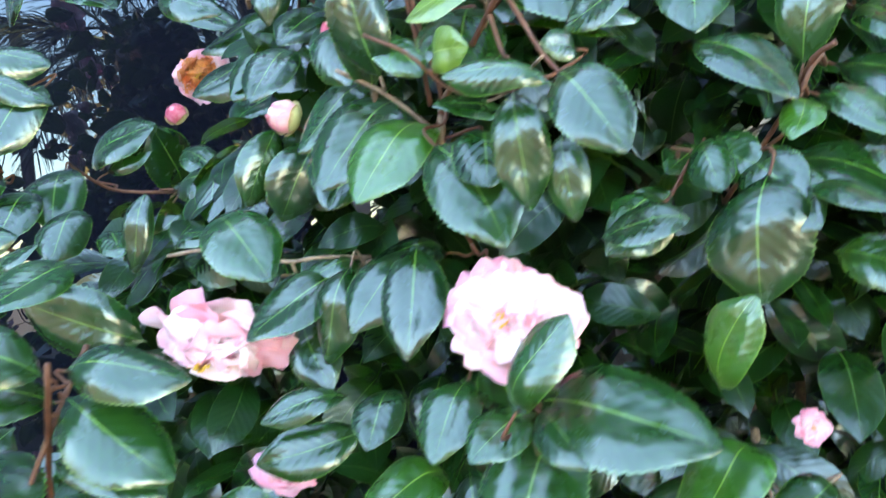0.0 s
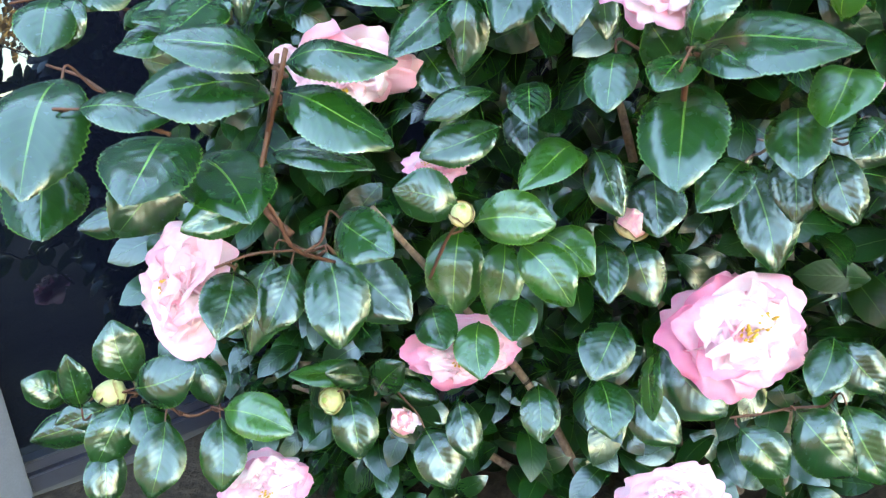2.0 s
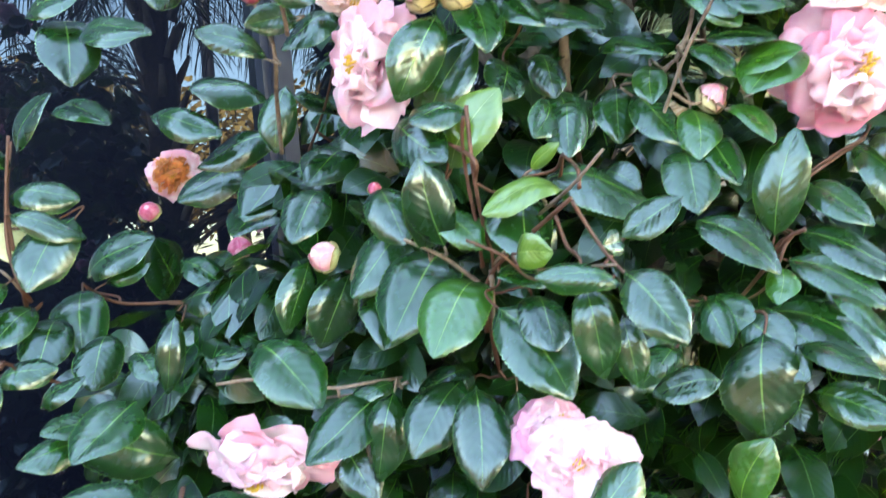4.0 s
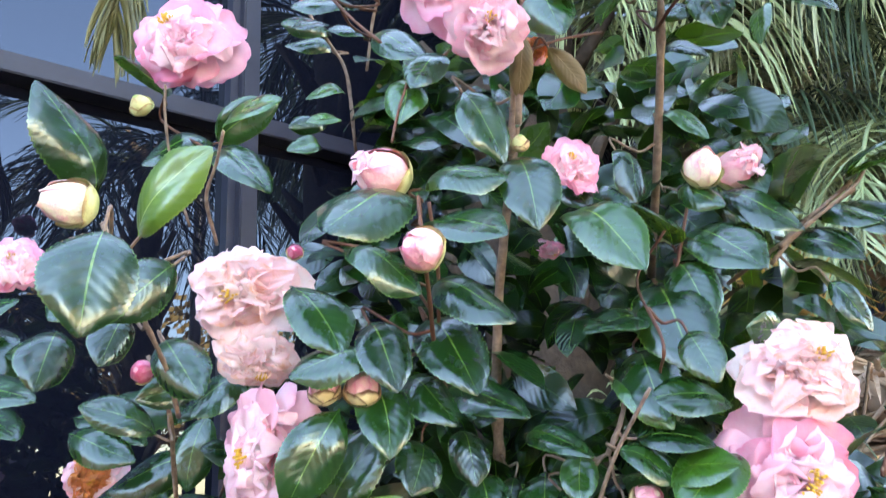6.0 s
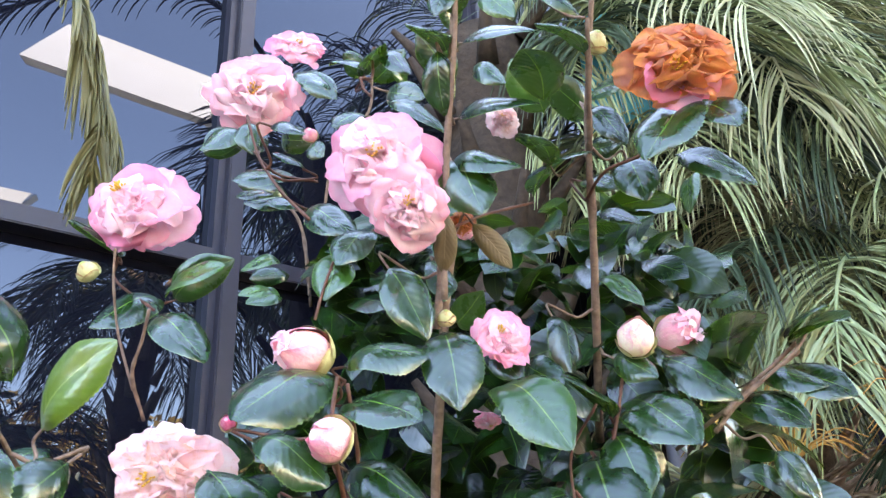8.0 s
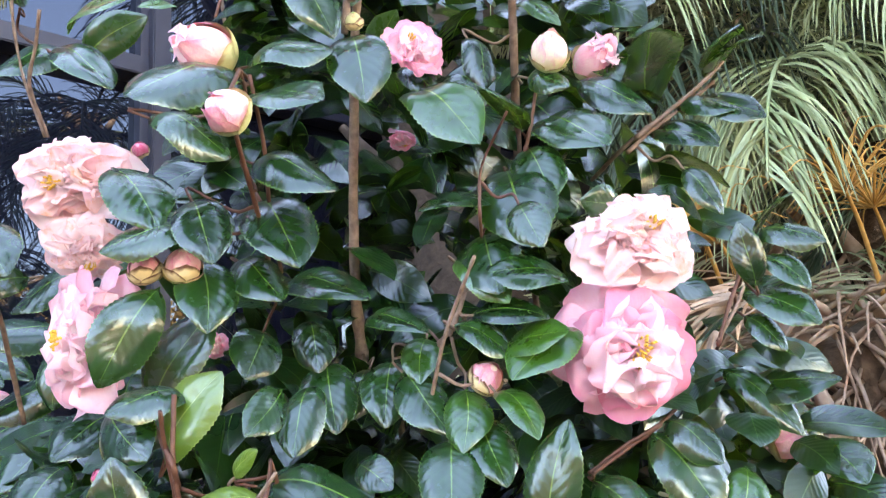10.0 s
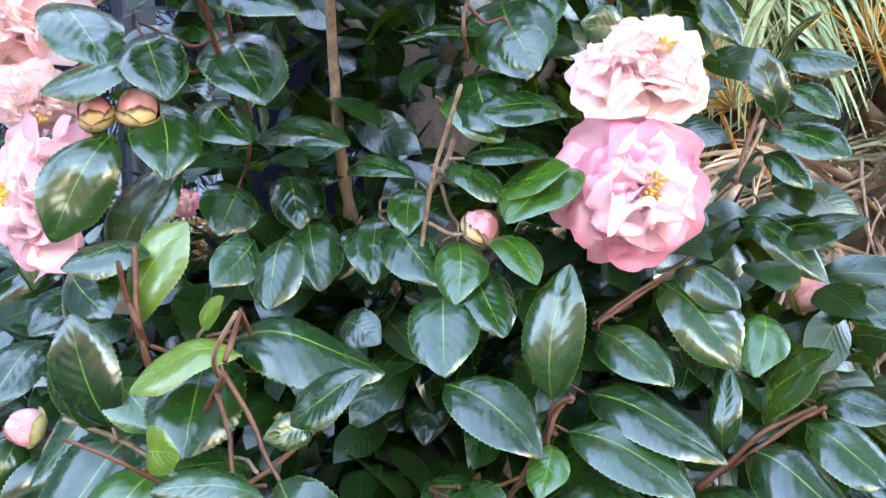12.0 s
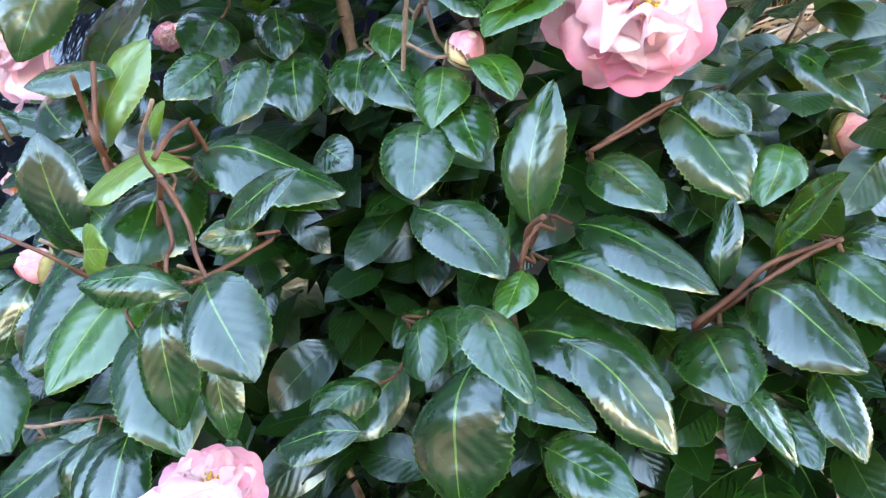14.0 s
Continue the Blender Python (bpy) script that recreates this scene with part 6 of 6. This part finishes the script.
sprout(b, [
    ("d", (-0.559, -0.012, 1.511), (-0.494, 0.008, 1.544), 12, 1.22),
    ("d", (-0.543, 0.032, 1.511), (-0.501, -0.036, 1.443), -18, 1.22),
    ("d", (-0.577, 0.047, 1.414), (-0.494, 0.013, 1.399), -9, 1.22),
    ("d", (-0.537, -0.088, 1.377), (-0.493, -0.087, 1.436), 18, 1.22),
    ("d", (-0.412, -0.271, 1.185), (-0.377, -0.260, 1.212), 2, 1.22),
    ("d", (-0.407, -0.026, 1.246), (-0.343, -0.039, 1.218), -7, 1.22),
    ("d", (-0.500, -0.002, 1.484), (-0.435, 0.017, 1.497), 8, 1.22),
    ("d", (-0.389, 0.001, 1.555), (-0.405, -0.065, 1.527), -17, 1.22),
    ("d", (-0.275, -0.003, 1.430), (-0.281, -0.037, 1.365), -13, 1.09),
    ("d", (-0.380, -0.178, 1.199), (-0.344, -0.209, 1.187), -14, 1.22),
    ("d", (-0.311, -0.179, 1.185), (-0.269, -0.184, 1.205), -5, 1.22),
])
b = branch(bush, [(-0.504, -0.135, 1.392), (-0.468, -0.200, 1.336), (-0.470, -0.195, 1.248)], 0.0014, 0.0022, TWIG)
sprout(b, [
    ("d", (-0.477, -0.195, 1.346), (-0.492, -0.251, 1.374), -37, 1.22),
    ("d", (-0.475, -0.189, 1.347), (-0.418, -0.168, 1.345), 15, 1.22),
    ("d", (-0.463, -0.206, 1.336), (-0.403, -0.188, 1.313), 10, 0.88),
    ("d", (-0.424, -0.171, 1.326), (-0.436, -0.235, 1.277), -23, 1.22),
    ("d", (-0.515, -0.238, 1.298), (-0.467, -0.275, 1.267), -15, 1.22),
    ("d", (-0.464, -0.221, 1.278), (-0.478, -0.271, 1.263), -24, 1.22),
    ("d", (-0.452, -0.206, 1.251), (-0.462, -0.259, 1.233), -23, 1.22),
    ("d", (-0.493, -0.160, 1.373), (-0.484, -0.217, 1.394), -40, 1.22),
])
b = branch(bush, [(-0.463, -0.120, 1.246), (-0.449, -0.085, 1.216), (-0.399, -0.049, 1.206)], 0.0012, 0.0020, TWIG)
sprout(b, [
    ("d", (-0.512, -0.043, 1.230), (-0.433, -0.032, 1.277), 17, 1.22),
    ("d", (-0.487, -0.049, 1.226), (-0.437, -0.029, 1.257), 18, 1.22),
    ("d", (-0.448, 0.014, 1.191), (-0.430, -0.033, 1.271), -167, 1.22),
    ("d", (-0.449, -0.142, 1.248), (-0.413, -0.207, 1.209), -16, 1.22),
    ("d", (-0.444, -0.190, 1.236), (-0.425, -0.254, 1.209), -19, 1.22),
    ("d", (-0.377, -0.087, 1.217), (-0.283, -0.069, 1.216), 10, 1.22),
    ("d", (-0.339, -0.171, 1.233), (-0.337, -0.206, 1.171), -17, 0.75),
    ("d", (-0.399, -0.185, 1.219), (-0.382, -0.244, 1.193), -17, 1.22),
])
b = branch(bush, [(-0.515, -0.267, 1.214), (-0.477, -0.237, 1.212), (-0.412, -0.239, 1.193)], 0.0012, 0.0018, TWIG)
sprout(b, [
    ("d", (-0.452, -0.269, 1.205), (-0.408, -0.248, 1.214), 12, 1.22),
    ("d", (-0.462, -0.279, 1.216), (-0.441, -0.344, 1.188), -22, 1.22),
    ("d", (-0.437, -0.283, 1.217), (-0.442, -0.313, 1.183), -25, 1.11),
    ("d", (-0.336, -0.328, 1.184), (-0.358, -0.369, 1.193), -17, 1.22),
    ("d", (-0.307, -0.298, 1.209), (-0.313, -0.371, 1.200), -18, 1.22),
])
b = branch(bush, [(-0.204, -0.427, 1.198), (-0.257, -0.398, 1.091), (-0.236, -0.407, 1.062)], 0.0016, 0.0026, TWIG)
sprout(b, [
    ("d", (-0.220, -0.416, 1.184), (-0.273, -0.451, 1.216), -6, 1.21),
    ("d", (-0.226, -0.407, 1.164), (-0.291, -0.461, 1.185), -7, 1.22),
    ("d", (-0.217, -0.405, 1.183), (-0.145, -0.394, 1.182), 3, 1.07),
    ("d", (-0.224, -0.402, 1.165), (-0.148, -0.416, 1.133), -4, 1.17),
    ("d", (-0.289, -0.433, 1.144), (-0.273, -0.522, 1.145), -19, 1.22),
    ("d", (-0.420, -0.397, 1.118), (-0.379, -0.476, 1.099), -22, 1.22),
    ("d", (-0.298, -0.404, 1.121), (-0.228, -0.474, 1.110), -14, 1.22),
    ("d", (-0.241, -0.405, 1.124), (-0.168, -0.400, 1.111), -2, 0.89),
])
b = branch(bush, [(-0.187, -0.221, 1.179), (-0.140, -0.209, 1.182), (-0.115, -0.209, 1.190)], 0.0011, 0.0018, BARK)
sprout(b, [
    ("d", (-0.245, -0.208, 1.221), (-0.175, -0.257, 1.191), -1, 1.22),
    ("d", (-0.136, -0.227, 1.186), (-0.181, -0.287, 1.157), -8, 1.22),
    ("d", (-0.120, -0.237, 1.195), (-0.128, -0.277, 1.137), -5, 1.01),
    ("d", (-0.062, -0.248, 1.211), (-0.094, -0.303, 1.175), -4, 1.21),
    ("d", (-0.046, -0.299, 1.229), (-0.037, -0.352, 1.181), 2, 1.09),
    ("d", (-0.108, -0.189, 1.314), (-0.146, -0.249, 1.280), -10, 1.22),
    ("d", (-0.076, -0.218, 1.306), (-0.103, -0.303, 1.267), -6, 1.22),
    ("m", (-0.045, -0.257, 1.293), (-0.070, -0.326, 1.264), -4, 1.22),
    ("d", (-0.201, -0.137, 1.342), (-0.210, -0.197, 1.310), -11, 1.22),
    ("d", (-0.274, 0.020, 1.345), (-0.308, -0.070, 1.303), -15, 1.22),
    ("d", (-0.315, 0.071, 1.366), (-0.396, 0.016, 1.347), -19, 1.00),
    ("d", (-0.131, -0.208, 1.354), (-0.100, -0.255, 1.323), 3, 1.22),
])
b = branch(bush, [(-0.040, -0.272, 1.259), (-0.036, -0.269, 1.302), (0.020, -0.333, 1.368)], 0.0020, 0.0014, TWIG)
sprout(b, [
    ("d", (-0.029, -0.304, 1.289), (0.021, -0.351, 1.247), 9, 1.21),
    ("d", (0.028, -0.352, 1.321), (0.039, -0.376, 1.270), 11, 0.93),
    ("d", (0.050, -0.357, 1.329), (0.083, -0.389, 1.299), 16, 1.22),
    ("d", (0.049, -0.367, 1.324), (0.000, -0.372, 1.332), -13, 0.82),
    ("d", (0.109, -0.351, 1.260), (0.068, -0.354, 1.253), -6, 1.22),
    ("d", (0.050, -0.352, 1.301), (0.059, -0.372, 1.264), 13, 0.93),
    ("d", (0.085, -0.333, 1.368), (0.049, -0.339, 1.347), -10, 1.22),
])
b = branch(bush, [(0.039, -0.353, 1.161), (0.034, -0.357, 1.145), (0.036, -0.318, 1.078)], 0.0016, 0.0024, TWIG)
sprout(b, [
    ("d", (0.038, -0.364, 1.169), (0.122, -0.403, 1.178), 6, 1.22),
    ("d", (0.041, -0.319, 1.133), (0.027, -0.404, 1.093), 6, 1.22),
    ("m", (0.140, -0.335, 1.138), (0.112, -0.393, 1.128), 11, 1.22),
    ("d", (0.109, -0.335, 1.120), (0.100, -0.393, 1.094), 11, 1.22),
    ("d", (0.033, -0.395, 1.177), (0.056, -0.389, 1.226), -4, 1.09),
    ("d", (0.038, -0.362, 1.162), (0.013, -0.405, 1.158), 4, 1.22),
    ("m", (0.123, -0.355, 1.178), (0.134, -0.361, 1.228), -15, 1.22),
    ("m", (-0.037, -0.297, 1.077), (-0.077, -0.353, 1.073), 0, 1.22),
    ("d", (-0.027, -0.283, 1.074), (-0.004, -0.325, 1.035), 2, 1.10),
    ("d", (-0.099, -0.303, 1.128), (-0.149, -0.331, 1.121), -4, 0.92),
    ("d", (-0.073, -0.293, 1.131), (-0.069, -0.344, 1.119), -1, 1.22),
    ("d", (-0.009, -0.328, 1.160), (-0.016, -0.379, 1.137), 3, 1.22),
])
b = branch(bush, [(0.282, -0.155, 1.432), (0.294, -0.141, 1.460), (0.322, -0.102, 1.507)], 0.0016, 0.0012, TWIG)
sprout(b, [
    ("d", (0.331, -0.076, 1.508), (0.341, -0.120, 1.539), 28, 1.22),
    ("d", (0.321, -0.101, 1.506), (0.364, -0.128, 1.505), 12, 1.22),
    ("d", (0.317, -0.123, 1.470), (0.304, -0.129, 1.517), -40, 0.96),
    ("d", (0.323, -0.116, 1.492), (0.350, -0.138, 1.470), 15, 1.22),
    ("d", (0.309, -0.110, 1.465), (0.355, -0.143, 1.448), 11, 1.22),
    ("d", (0.309, -0.118, 1.449), (0.333, -0.139, 1.427), 13, 1.22),
    ("d", (0.318, -0.067, 1.385), (0.380, -0.103, 1.405), 6, 1.22),
])
# main stems, from the mulch up into the crown
branch(bush, [(0.152, -0.060, 0.495), (0.102, 0.030, 0.928), (0.016, 0.035, 1.409)], 0.0070, 0.0030, BARK)
branch(bush, [(0.239, -0.013, 0.492), (0.211, 0.086, 1.005), (0.148, 0.101, 1.567)], 0.0070, 0.0030, BARK)
branch(bush, [(-0.035, -0.092, 0.486), (-0.111, -0.138, 0.727), (-0.221, -0.268, 1.017)], 0.0070, 0.0030, BARK)
branch(bush, [(0.199, -0.105, 0.509), (0.180, -0.060, 0.848), (0.127, -0.100, 1.235)], 0.0070, 0.0030, BARK)
branch(bush, [(-0.112, -0.047, 0.469), (-0.249, -0.041, 0.556), (-0.420, -0.119, 0.691)], 0.0070, 0.0030, BARK)
branch(bush, [(0.082, -0.076, 0.492), (0.040, -0.050, 0.821), (-0.037, -0.110, 1.198)], 0.0070, 0.0030, BARK)
